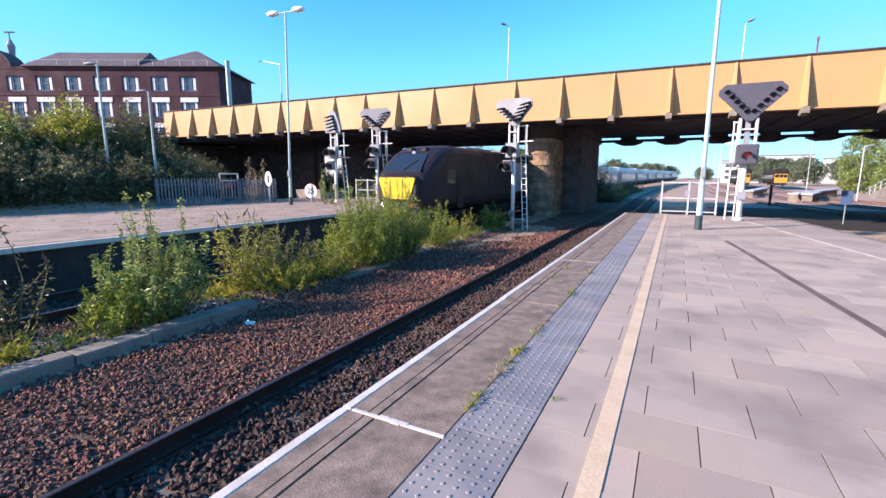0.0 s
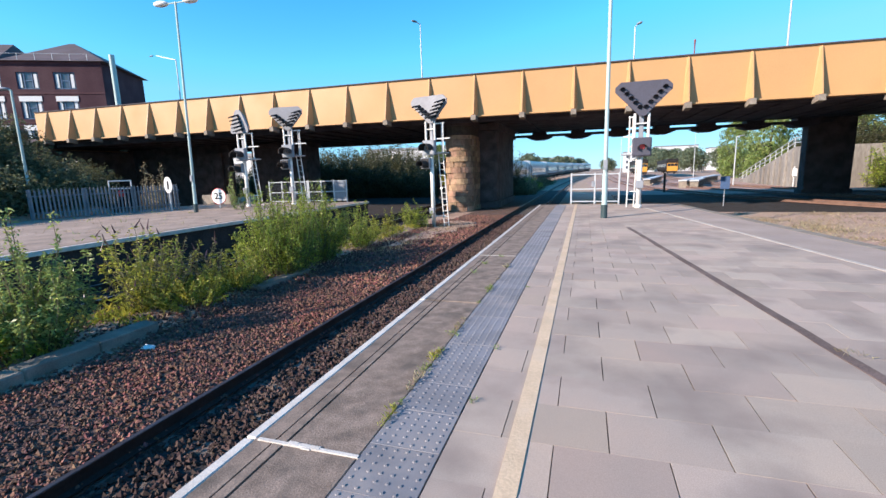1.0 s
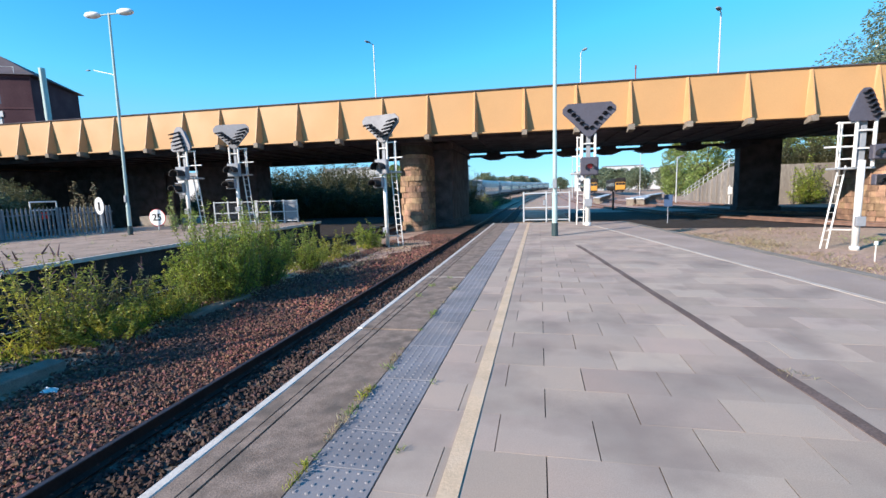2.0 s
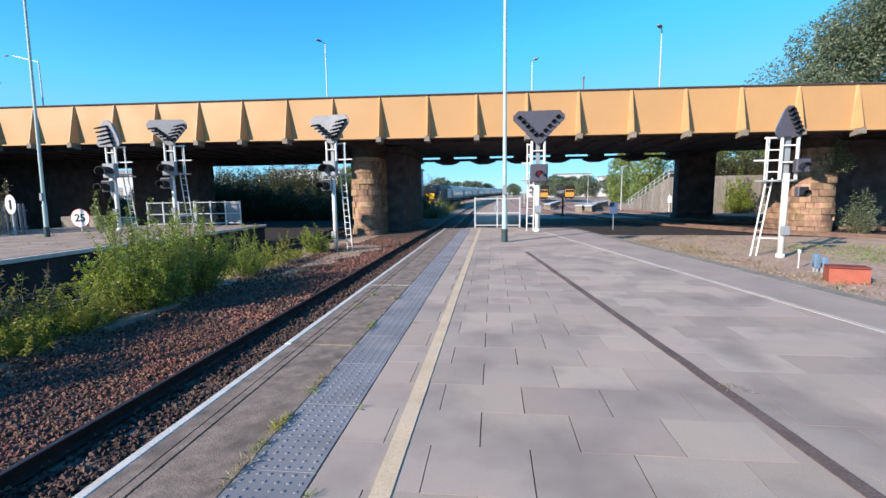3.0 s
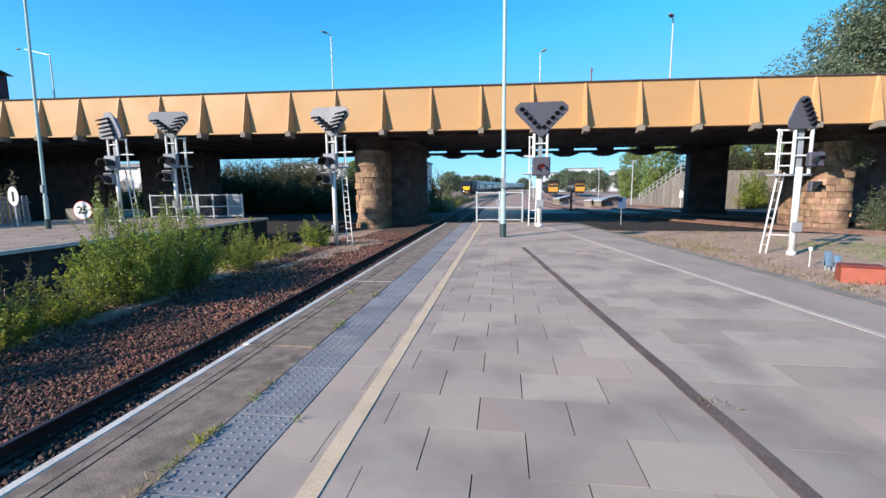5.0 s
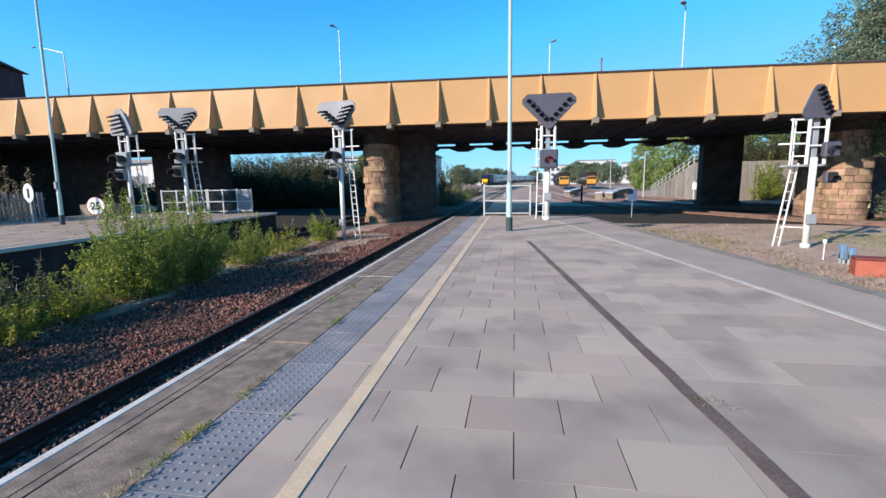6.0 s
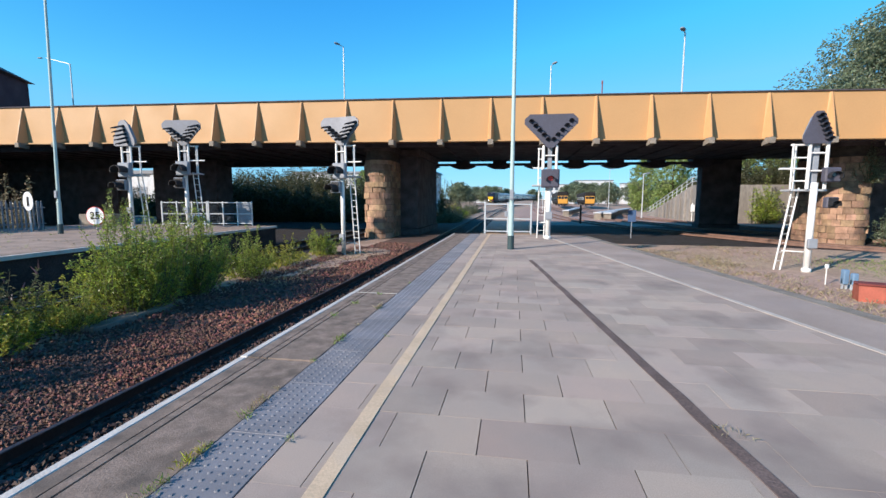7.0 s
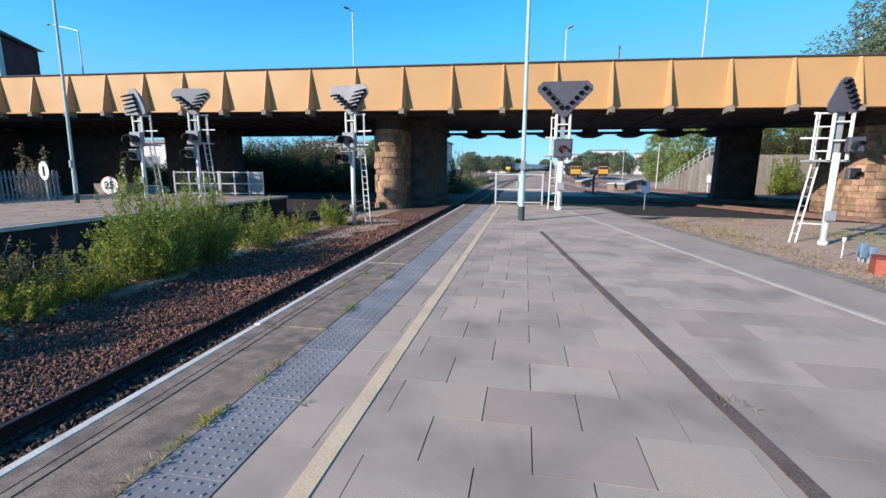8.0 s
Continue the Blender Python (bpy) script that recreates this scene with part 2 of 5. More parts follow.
# ---- mesh helpers ----
def box(bm, x0, x1, y0, y1, z0, z1, bevel=0.0):
    m = Matrix.LocRotScale(((x0 + x1) / 2, (y0 + y1) / 2, (z0 + z1) / 2), None, (abs(x1 - x0), abs(y1 - y0), abs(z1 - z0)))
    r = bmesh.ops.create_cube(bm, size=1, matrix=m)
    if bevel:
        es = {e for v in r["verts"] for e in v.link_edges}
        bmesh.ops.bevel(bm, geom=list(es), offset=bevel, segments=1, affect="EDGES")
    return bm


def rod(bm, a, b, r0, r1=None, n=8, caps=True):
    a, b = Vector(a), Vector(b)
    d = b - a
    m = Matrix.Translation((a + b) / 2) @ d.to_track_quat("Z", "Y").to_matrix().to_4x4()
    bmesh.ops.create_cone(bm, cap_ends=caps, segments=n, radius1=r0, radius2=r0 if r1 is None else r1, depth=d.length, matrix=m)
    return bm


def prism(bm, outline, d0, d1, axis="y"):
    """A closed outline of (u, v), pushed from d0 to d1 along the axis; (u, v) are (x, z) for y, (y, z) for x, (x, y) for z."""
    def at(u, v, d):
        return {"y": (u, d, v), "x": (d, u, v), "z": (u, v, d)}[axis]
    a = [bm.verts.new(at(u, v, d0)) for u, v in outline]
    b = [bm.verts.new(at(u, v, d1)) for u, v in outline]
    k = len(outline)
    bm.faces.new(a)
    bm.faces.new(b[::-1])
    for i in range(k):
        bm.faces.new((a[i], b[i], b[(i + 1) % k], a[(i + 1) % k]))
    bmesh.ops.recalc_face_normals(bm, faces=bm.faces[:])
    return bm


def finish(bm, name, material, smooth=False):
    me = bpy.data.meshes.new(name)
    bm.to_mesh(me)
    bm.free()
    me.materials.append(material)
    if smooth:
        me.polygons.foreach_set("use_smooth", [True] * len(me.polygons))
    return me


def part(name, bm, material, parent, label="", smooth=False):
    ob = new(name, finish(bm, name, material, smooth))
    ob.parent = parent
    return tagged(ob, label)


def thing(name, x, y, z, label, category, group="", kind="", rz=0.0):
    ob = new(name)
    ob.matrix_basis = pose(x, y, z, 0, 0, rz)
    return tagged(ob, label, category, group, kind)


def solid(name, bm, material, label, category, group="", kind=""):
    return tagged(new(name, finish(bm, name, material)), label, category, group, kind)


def B():
    return bmesh.new()


def raw(name, verts, faces, material, parent=None):
    me = bpy.data.meshes.new(name)
    me.from_pydata(verts, [], faces)
    me.materials.append(material)
    ob = new(name, me)
    if parent:
        ob.parent = parent
    return ob


def leaf_mesh(name, centres, dirs, length, width, rng, droop=0.3):
    """Folded leaves, four corners each, at centres, pointing along dirs."""
    n = len(centres)
    c = np.asarray(centres, float)
    d = np.asarray(dirs, float)
    d /= np.linalg.norm(d, axis=1)[:, None] + 1e-9
    r = rng.normal(size=(n, 3))
    s = np.cross(d, r)
    s /= np.linalg.norm(s, axis=1)[:, None] + 1e-9
    ln = (length * rng.uniform(0.6, 1.3, n))[:, None]
    wd = (width * rng.uniform(0.6, 1.3, n))[:, None]
    nrm = np.cross(d, s)
    tip = c + d * ln - np.array([0, 0, 1.0]) * ln * droop
    mid = c + d * ln * 0.45
    v = np.stack([c, mid + s * wd * 0.5 + nrm * wd * 0.15, tip, mid - s * wd * 0.5 + nrm * wd * 0.15], axis=1).reshape(-1, 3)
    f = np.arange(n * 4).reshape(n, 4)
    tri = np.concatenate([f[:, [0, 1, 2]], f[:, [0, 2, 3]]])
    # keep both halves of a leaf one island
    me = bpy.data.meshes.new(name)
    me.from_pydata(v.tolist(), [], tri.tolist())
    return me


def add_mesh(name, me, material, parent, label=""):
    me.materials.append(material)
    ob = new(name, me)
    ob.parent = parent
    return tagged(ob, label)


# ---- ground and platforms ----
GZ, RZ = -1.15, -0.915                       # ground and rail-head levels; the platforms lie at 0


def right_edge(y):
    return 7.25 - (y - 9.2) * 0.135


def right_line(y):
    return 5.9 - (y - 8.9) * 0.172


def crack_x(y):
    return 3.05 + (12.83 - y) * 0.109


bm = B()
bmesh.ops.create_grid(bm, x_segments=2, y_segments=2, size=3000, matrix=Matrix.Translation((0, 0, GZ)))
solid("ground", bm, M_GROUND, "bare reddish railway ground with dry patches", "ground", kind="structure")

Y0, Y1 = -14.0, 20.95
plat = thing("platform", 0, 0, 0, "island platform end with paving slabs and tarmac", "platform", kind="structure")
bm = prism(B(), [(0.06, Y0), (right_edge(Y0) - 0.06, Y0), (right_edge(Y1) - 0.06, Y1), (0.06, Y1)], GZ - 0.1, -0.085, "z")
part("platform_wall", bm, M_PLATWALL, plat, "brick platform wall in a shaded tone")
bm = prism(B(), [(0.06, Y0), (right_edge(Y0) - 0.06, Y0), (right_edge(Y1) - 0.06, Y1), (0.06, Y1)], -0.081, -0.035, "z")
part("bedding", bm, M_JOINT, plat)
rr = random.Random(3)
seams = [Y0] + [2.36 + 3.02 * k for k in range(-5, 7)] + [Y1]
for a, b in zip(seams, seams[1:]):                                   # coping stones with two drip grooves
    bm = B()
    dz = rr.uniform(-0.003, 0.003)
    box(bm, 0.082, 0.20, a + 0.008, b - 0.008, -0.09, dz)
    box(bm, 0.212, 0.275, a + 0.008, b - 0.008, -0.09, dz)
    box(bm, 0.287, 0.765, a + 0.008, b - 0.008, -0.09, dz, 0.006)
    box(bm, 0.19, 0.30, a + 0.01, b - 0.01, -0.09, -0.018)
    part("coping_slab", bm, M_CONC, plat)
    bm = box(B(), 0.0, 0.078, a + 0.004, b - 0.004, -0.09, 0.002 + dz, 0.01)
    part("edge_stone", bm, M_WHITE, plat, "white-painted edge stone")
bm = B()
for seam, x1 in ((2.36, 0.77), (8.4, 0.77)):
    box(bm, 0.10, x1, seam - 0.012, seam + 0.012, -0.02, 0.005)
for k in range(9):
    x = 0.42 + rr.uniform(-0.09, 0.09)
    yy = 2.36 + rr.uniform(-0.04, 0.04)
    box(bm, x - 0.03, x + 0.03, yy * 0.4 + 2.36 * 0.6 - 0.014, yy * 0.4 + 2.36 * 0.6 + 0.014, -0.02, 0.0053 + 0.0002 * k)
part("joint_filler", bm, M_WHITE, plat, "white filler smeared across the coping joint")

# tactile paving: slabs of 400 mm with rows of blisters
bm = box(B(), 0.002, 0.428, 0.0012, 0.3988, -0.05, 0.001, 0.0015)
for i in range(6):
    for j in range(6):
        cx, cy = 0.04 + i * 0.0695, 0.034 + j * 0.0667
        bmesh.ops.create_cone(bm, cap_ends=True, segments=6, radius1=0.0135, radius2=0.008, depth=0.006, matrix=Matrix.Translation((cx, cy, 0.004)))
tac_mesh = finish(bm, "tactile_slab", M_TACTILE)
y = Y0 + 0.1
while y + 0.4 < Y1:
    ob = new("tactile_slab", tac_mesh)
    ob.parent = plat
    ob.matrix_basis = pose(0.77, y, rr.uniform(-0.002, 0.002), 0, 0, 0)
    y += 0.4
part("tarmac_strip", prism(B(), [(right_line(Y0) + 0.002, Y0), (right_edge(Y0) - 0.26, Y0), (right_edge(Y1) - 0.26, Y1), (right_line(Y1) + 0.002, Y1)], -0.05, -0.003, "z"), M_TARMAC, plat, "grey tarmac along the back edge")
part("back_edging", prism(B(), [(right_edge(Y0) - 0.26, Y0), (right_edge(Y0), Y0), (right_edge(Y1), Y1), (right_edge(Y1) - 0.26, Y1)], -0.09, 0.004, "z"), M_KERB, plat, "pale concrete edging stones")
part("white_line", prism(B(), [(right_line(Y0) - 0.05, Y0), (right_line(Y0) + 0.04, Y0), (right_line(Y1) + 0.04, Y1), (right_line(Y1) - 0.05, Y1)], -0.05, 0.006, "z"), M_OLD_LINE, plat, "worn white painted line")
part("yellow_line", box(B(), 1.548, 1.658, Y0, Y1 - 0.1, -0.05, 0.006), M_YELLOW_LINE, plat, "worn yellow painted safety line")
bm = B()
pts = []
yy = 12.83
while yy > Y0:
    pts.append((crack_x(yy) + rr.uniform(-0.008, 0.008), yy))
    yy -= 0.35
pts.append((crack_x(Y0), Y0))
w = 0.05
prism(bm, [(x - w, q) for x, q in pts] + [(x + w, q) for x, q in pts[::-1]], -0.05, 0.005, "z")
M_CRACK = mat("filled trench", (0.19, 0.135, 0.115), 0.9, var=0.4, scale=3, fine=60, bump=0.4)
part("filled_trench", bm, M_CRACK, plat, "dark tarmac-filled trench across the slabs")

# ---- tracks ----
RAIL = [(-0.075, 0), (0.075, 0), (0.075, 0.012), (0.014, 0.03), (0.014, 0.115), (0.034, 0.125), (0.036, 0.152), (-0.036, 0.152), (-0.034, 0.125), (-0.014, 0.115), (-0.014, 0.03), (-0.075, 0.012)]


def sweep(outline, pts, dx, z):
    """An outline pushed along a centre line of (x, y, z), moved sideways by dx."""
    v, f, k = [], [], len(outline)
    for i, p in enumerate(pts):
        a, b = Vector(pts[max(i - 1, 0)]), Vector(pts[min(i + 1, len(pts) - 1)])
        t = (b - a).normalized()
        s = Vector((t.y, -t.x, 0)).normalized()
        for u, h in outline:
            q = Vector(p) + s * (u + dx)
            v.append((q.x, q.y, q.z + z + h))
    for i in range(len(pts) - 1):
        for j in range(k):
            f.append((i * k + j, i * k + (j + 1) % k, (i + 1) * k + (j + 1) % k, (i + 1) * k + j))
    f.append(tuple(range(k))[::-1])
    f.append(tuple(range((len(pts) - 1) * k, len(pts) * k)))
    return v, f


SLEEPER = finish(box(B(), -1.25, 1.25, -0.125, 0.125, RZ - 0.40, RZ - 0.190, 0.02), "sleeper", M_SLEEPER)


def track(label, pts, sleepers_to=0.0, top=M_RAILTOP, web=M_RAIL):
    tr = thing("railway_track", 0, 0, 0, label, "railway track")
    for dx in (-0.7525, 0.7525):
        raw("rail", *sweep(RAIL, pts, dx, RZ - 0.152), web, tr)
        raw("rail_head", *sweep([(-0.030, 0.1525), (0.030, 0.1525), (0.026, 0.157), (-0.026, 0.157)], pts, dx, RZ - 0.152), top, tr)
    length = 0.0
    while length < sleepers_to:
        y = pts[0][1] + length
        x = float(np.interp(y, [p[1] for p in pts], [p[0] for p in pts]))
        ob = new("sleeper", SLEEPER)
        ob.parent = tr
        ob.location = (x, y, 0)
        length += 0.65
    return tr


NEAR = [(-1.48, y, 0) for y in (-16, 0, 10, 20, 30, 45)] + [(-1.4, 70, 0), (-0.6, 100, 0.05), (1.5, 140, 0.1), (5.5, 190, 0.1), (13, 250, 0.1)]
track("dark rusty running rails beside the platform edge", NEAR, 48, M_DULLTOP)
# the through track that the express leaves on: a long curve to the right
LY = [-60, 0, 40, 70, 85, 104, 125, 141, 153, 172, 200, 230, 270, 320, 380, 450]
LX = [-8.67, -8.67, -8.67, -8.35, -7.95, -7.15, -6.3, -5.55, -4.95, -3.7, -1.4, 1.9, 7.4, 16, 28, 44]


def line_x(y):
    i = max(1, min(len(LY) - 3, int(np.searchsorted(LY, y)) - 1))
    t = (y - LY[i]) / (LY[i + 1] - LY[i])
    h = LY[i + 1] - LY[i]
    m0 = (LX[i + 1] - LX[i - 1]) / (LY[i + 1] - LY[i - 1]) * h
    m1 = (LX[i + 2] - LX[i]) / (LY[i + 2] - LY[i]) * h
    return (2 * t**3 - 3 * t**2 + 1) * LX[i] + (t**3 - 2 * t**2 + t) * m0 + (-2 * t**3 + 3 * t**2) * LX[i + 1] + (t**3 - t**2) * m1


def line_z(y):
    return 0.008 * max(0.0, y - 45) - 0.000008 * max(0.0, y - 45) ** 2


track("dark running rails beside the far platform", [(line_x(y), y, line_z(y)) for y in range(-16, 400, 6)], 60)
for label, pts in (("pale rails of a siding curving under the bridge", [(46, 15, 0), (34, 24, 0), (25, 33, 0), (18.5, 45, 0), (14.5, 62, 0), (12.6, 90, 0.1), (12.4, 130, 0.3), (14, 200, 0.4)]),
                   ("pale rails of a second siding curving under the bridge", [(54, 20, 0), (40, 28, 0), (30, 37, 0), (23.5, 48, 0), (19.5, 64, 0), (18.4, 90, 0.1), (19, 130, 0.3), (22, 200, 0.4)]),
                   ("pale rails of an inner siding beyond the platform end", [(38, 12, 0), (28, 20, 0), (19, 30, 0), (12.8, 43, 0), (9.4, 60, 0), (7.8, 90, 0.1), (8.0, 130, 0.3), (10, 200, 0.4)])):
    track(label, pts, 0, M_RAILTOP, M_SIDING)

# Dark tone, part grime, part painted shade beside the rail.
bm = box(B(), -2.16, 0.055, -16, 60, GZ, -1.108)
solid("cess", bm, M_DARKBED, "low grimy bed with rail shade below the platform edge", "ballast", kind="structure")
bm = box(B(), -5.2, -2.165, -16, 60, GZ, -1.09)
solid("ballast_bed", bm, M_BED, "reddish ballast bed of the near track", "ballast", kind="structure")
bm = box(B(), -10.28, -7.0, -16, 60, GZ, -1.09)
solid("track_bed", bm, M_DARKBED, "dark bed of the far track", "ballast", kind="structure")
# Dark sheets paint the bridge's shade where sun still reaches the ground.
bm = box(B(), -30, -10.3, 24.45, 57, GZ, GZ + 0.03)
solid("dark_ballast", bm, M_DARKBED, "dark sheet painted as shade below the first bridge span", "ballast", kind="structure")
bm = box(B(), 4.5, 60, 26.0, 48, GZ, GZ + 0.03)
solid("dark_ballast", bm, M_DARKBED, "dark sheet painted as the bridge's shade on the ground", "ballast", kind="structure")
bm = prism(B(), [(4.6, 48.02), (40, 48.02), (40, 56.4), (23.8, 57.9), (24.4, 80), (34, 200), (12, 200), (2.2, 90)], GZ, GZ + 0.03, "z")
solid("siding_ballast", bm, M_YARD, "pale pinkish ballast between the sidings", "ballast", kind="structure")
bm = prism(B(), [(right_edge(-14) + 0.003, -14), (60, -14), (44, 8), (24, 21), (15, 24.5), (6.5, 25), (right_edge(20.9) + 0.003, 20.9)], GZ - 0.05, -0.70, "z")
solid("waste_ground", bm, M_GROUND, "bare waste ground with dry grass beside the platform", "ground", kind="structure")
bm = prism(B(), [(-7.0, GZ), (-5.0, GZ), (-5.0, -1.082), (-5.5, -1.02), (-6.0, -0.95), (-6.6, -0.97), (-7.0, -1.08)], -16, 24)
solid("verge", bm, M_GROUND, "weedy strip of soil between the tracks", "verge", kind="structure")

# ballast stones, loose, thousands
outline = [(-5.25, 14.6), (-4.5, 15.4), (-4.7, 16.6), (-3.9, 17.4), (-4.2, 18.6), (-3.5, 19.4), (-3.8, 20.6), (-3.1, 21.6), (-3.4, 22.9), (-4.4, 23.7), (-5.25, 23.5)]
solid("dirt_patch", prism(B(), outline, -1.086, -1.038, "z"), M_GROUND, "tan dirt spread over the ballast by the signal", "dirt", kind="structure")
rng = np.random.default_rng(5)


def stones(name, x0, x1, y0, y1, n, size, z, material, label):
    c = np.stack([rng.uniform(x0, x1, n), y0 + (y1 - y0) * rng.uniform(0, 1, n), z + rng.uniform(-0.02, 0.022, n)], 1)
    base = np.array([(1, 0, 0), (-1, 0, 0), (0, 1, 0), (0, -1, 0), (0, 0, 0.8), (0, 0, -0.8)])
    ang = rng.uniform(0, 2 * np.pi, n)
    s = size * rng.uniform(0.55, 1.25, (n, 1, 1))
    v = base[None] * rng.uniform(0.65, 1.25, (n, 6, 1)) + rng.normal(0, 0.16, (n, 6, 3))
    ca, sa = np.cos(ang)[:, None], np.sin(ang)[:, None]
    w = v.copy()
    w[..., 0] = v[..., 0] * ca - v[..., 1] * sa
    w[..., 1] = v[..., 0] * sa + v[..., 1] * ca
    w = w * s + c[:, None]
    tri = np.array([(0, 2, 4), (2, 1, 4), (1, 3, 4), (3, 0, 4), (2, 0, 5), (1, 2, 5), (3, 1, 5), (0, 3, 5)])
    f = (tri[None] + (np.arange(n) * 6)[:, None, None]).reshape(-1, 3)
    tagged(raw(name, w.reshape(-1, 3).tolist(), f.tolist(), material), label, "ballast", kind="stuff")


stones("ballast", -5.15, -2.17, -1.5, 9.5, 18000, 0.029, -1.068, M_BALLAST, "loose reddish-brown granite ballast")
# Grime, with the colour also darkened to widen the rail's shade band.
M_CESS = mat("grimy ballast with rail shade", (0.095, 0.058, 0.047), 0.9, var=0.35, scale=1.2, fine=30, island=0.5)
stones("ballast", -2.12, -0.02, -1.5, 9.5, 11000, 0.036, -1.092, M_CESS, "grimy brown ballast with painted rail shade below the platform edge")
stones("ballast", -5.15, -2.17, 9.5, 27, 8000, 0.05, -1.068, M_BALLAST, "loose reddish-brown granite ballast further along")
stones("ballast", -2.12, -0.02, 9.5, 27, 6500, 0.05, -1.092, M_CESS, "grimy brown ballast with painted rail shade further along the platform edge")
stones("ballast", -5.15, -0.02, -7, -1.5, 7000, 0.04, -1.068, M_BALLAST, "loose reddish-brown ballast behind the viewpoint")
stones("ballast", -7.1, -5.5, -1.5, 12, 3500, 0.032, -0.955, M_BALLAST, "loose stones on the weedy verge")
M_DARKSTONE = mat("dark stones", (0.06, 0.048, 0.042), 0.9, var=0.3, scale=2, fine=30, island=0.5)
stones("ballast", -10.2, -7.0, 0, 14, 9000, 0.036, -1.075, M_DARKSTONE, "dark ballast stones of the far track")

stones("ballast", -5.9, -4.95, 5.7, 24, 4200, 0.036, -1.015, M_BALLAST, "brown stones and dirt spilling down the verge")

# cable trough along the verge
trough = thing("cable_trough", 0, 0, 0, "grey concrete cable trough with loose lids", "cable trough")
for a, b in ((-6.0, 5.9), (8.6, 10.2)):
    y = a
    while y < b - 0.5:
        bm = B()
        box(bm, -5.5 + rr.uniform(-0.02, 0.02), -5.17 + rr.uniform(-0.02, 0.02), y + 0.006, y + 0.994, -1.14, -0.89 + rr.uniform(-0.03, 0.012), 0.02)
        part("trough_lid", bm, M_KERB, trough)
        y += 1.0

# ---- the far platform ----
FE = -10.3
far = thing("platform", 0, 0, 0, "far platform with worn pale tarmac and white edge", "platform", kind="structure")
FY1 = 24.4
part("platform_wall", box(B(), -21.6, FE - 0.10, -30, FY1, GZ - 0.1, -0.09), M_PLATWALL, far, "brick wall in a shaded tone below the far platform")
M_FARTOP = mat("pale worn tarmac", (0.43, 0.325, 0.255), 0.9, var=0.3, scale=0.7, fine=50, bump=0.25, stain=0.85, stain_colour=(0.20, 0.155, 0.125), stain_scale=1.5)
part("tarmac", box(B(), -21.6, FE - 0.45, -30, FY1, -0.09, -0.002), M_FARTOP, far, "pale worn tarmac surface")
y = -30.0
while y < FY1 - 0.4:
    b = min(y + 0.9, FY1)
    part("edge_stone", box(B(), FE - 0.45, FE, y + 0.006, b - 0.006, -0.11, rr.uniform(-0.003, 0.006), 0.012), M_CONC, far)
    y = b
part("white_line", box(B(), FE - 0.13, FE + 0.004, -30, FY1, -0.10, 0.010), M_WHITE, far, "white painted platform edge")

# ---- road bridge ----
YB, PITCH, X_RIB = 27.0, 2.862, 6.976


def z_bot(x):
    return 4.83 - 0.0095 * x


def z_top(x):
    return 7.25 - 0.009 * x - (0.0003 * (x - 5) ** 2 if x > 5 else 0.0)


bridge = thing("road_bridge", 0, 0, 0, "wide road bridge with ochre-painted ribbed steel girders", "bridge")
XS = [X_RIB + PITCH * i for i in range(-17, 13)]
PY = YB + 0.62
XA = XS[0] - 1.6
edges = [XA] + XS + [XS[-1] + PITCH]
for a, b in zip(edges, edges[1:]):
    part("girder_panel", prism(B(), [(a + 0.006, z_bot(a)), (b - 0.006, z_bot(b)), (b - 0.006, z_top(b)), (a + 0.006, z_top(a))], PY, PY + 0.05), M_CREAM, bridge)
for x in XS:
    zb, zt = z_bot(x), z_top(x)
    bm = B()                                            # a folded plate: two faces that meet in a blunt ridge, tapering upwards
    lo = [bm.verts.new((x + u, v, zb + 0.05)) for u, v in ((-0.19, PY), (-0.035, YB), (0.035, YB), (0.19, PY))]
    hi = [bm.verts.new((x + u, v, zt - 0.05)) for u, v in ((-0.09, PY), (-0.025, PY - 0.08), (0.025, PY - 0.08), (0.09, PY))]
    for k in range(4):
        bm.faces.new((lo[k], lo[(k + 1) % 4], hi[(k + 1) % 4], hi[k]))
    bm.faces.new(lo[::-1])
    bm.faces.new(hi)
    bmesh.ops.recalc_face_normals(bm, faces=bm.faces[:])
    part("rib", bm, M_CREAM_RIB_SUN, bridge, "tapered folded stiffening rib")
    bm = prism(B(), [(YB - 0.01, zb - 0.26), (PY + 0.06, zb - 0.34), (PY + 0.06, zb + 0.03), (YB - 0.01, zb + 0.03)], x - 0.15, x + 0.15, "x")
    part("bracket", bm, M_KERB, bridge, "grimy bracket below the rib")
for name, z0, z1, y0, y1 in (("bottom_flange", -0.03, 0.045, YB + 0.02, PY + 0.3), ("top_flange", None, None, PY - 0.1, PY + 0.18)):
    for a, b in zip(edges, edges[1:]):
        if name == "bottom_flange":
            o = [(a, z_bot(a) + z0), (b, z_bot(b) + z0), (b, z_bot(b) + z1), (a, z_bot(a) + z1)]
        else:
            o = [(a, z_top(a) + 0.002), (b, z_top(b) + 0.002), (b, z_top(b) + 0.06), (a, z_top(a) + 0.06)]
        part(name, prism(B(), o, y0 + (0.40 if name == "bottom_flange" else 0.0), y1), M_CREAM if name == "bottom_flange" else M_SOOT, bridge)
XE = XS[-1] + PITCH
# Left end and back edge run on, out of sight, to block sun.
part("deck", prism(B(), [(-52, 5.14), (XE, 5.0), (XE, 5.4), (-52, 5.6)], PY + 0.31, 43.6), M_SOOT, bridge, "sooty deck underside")
x = XA + 1.0
while x < XE - 1:
    part("deck_beam", box(B(), x - 0.16, x + 0.16, PY + 1.56, 43.5, 4.98, 5.2), M_SOOT, bridge)
    x += 1.908
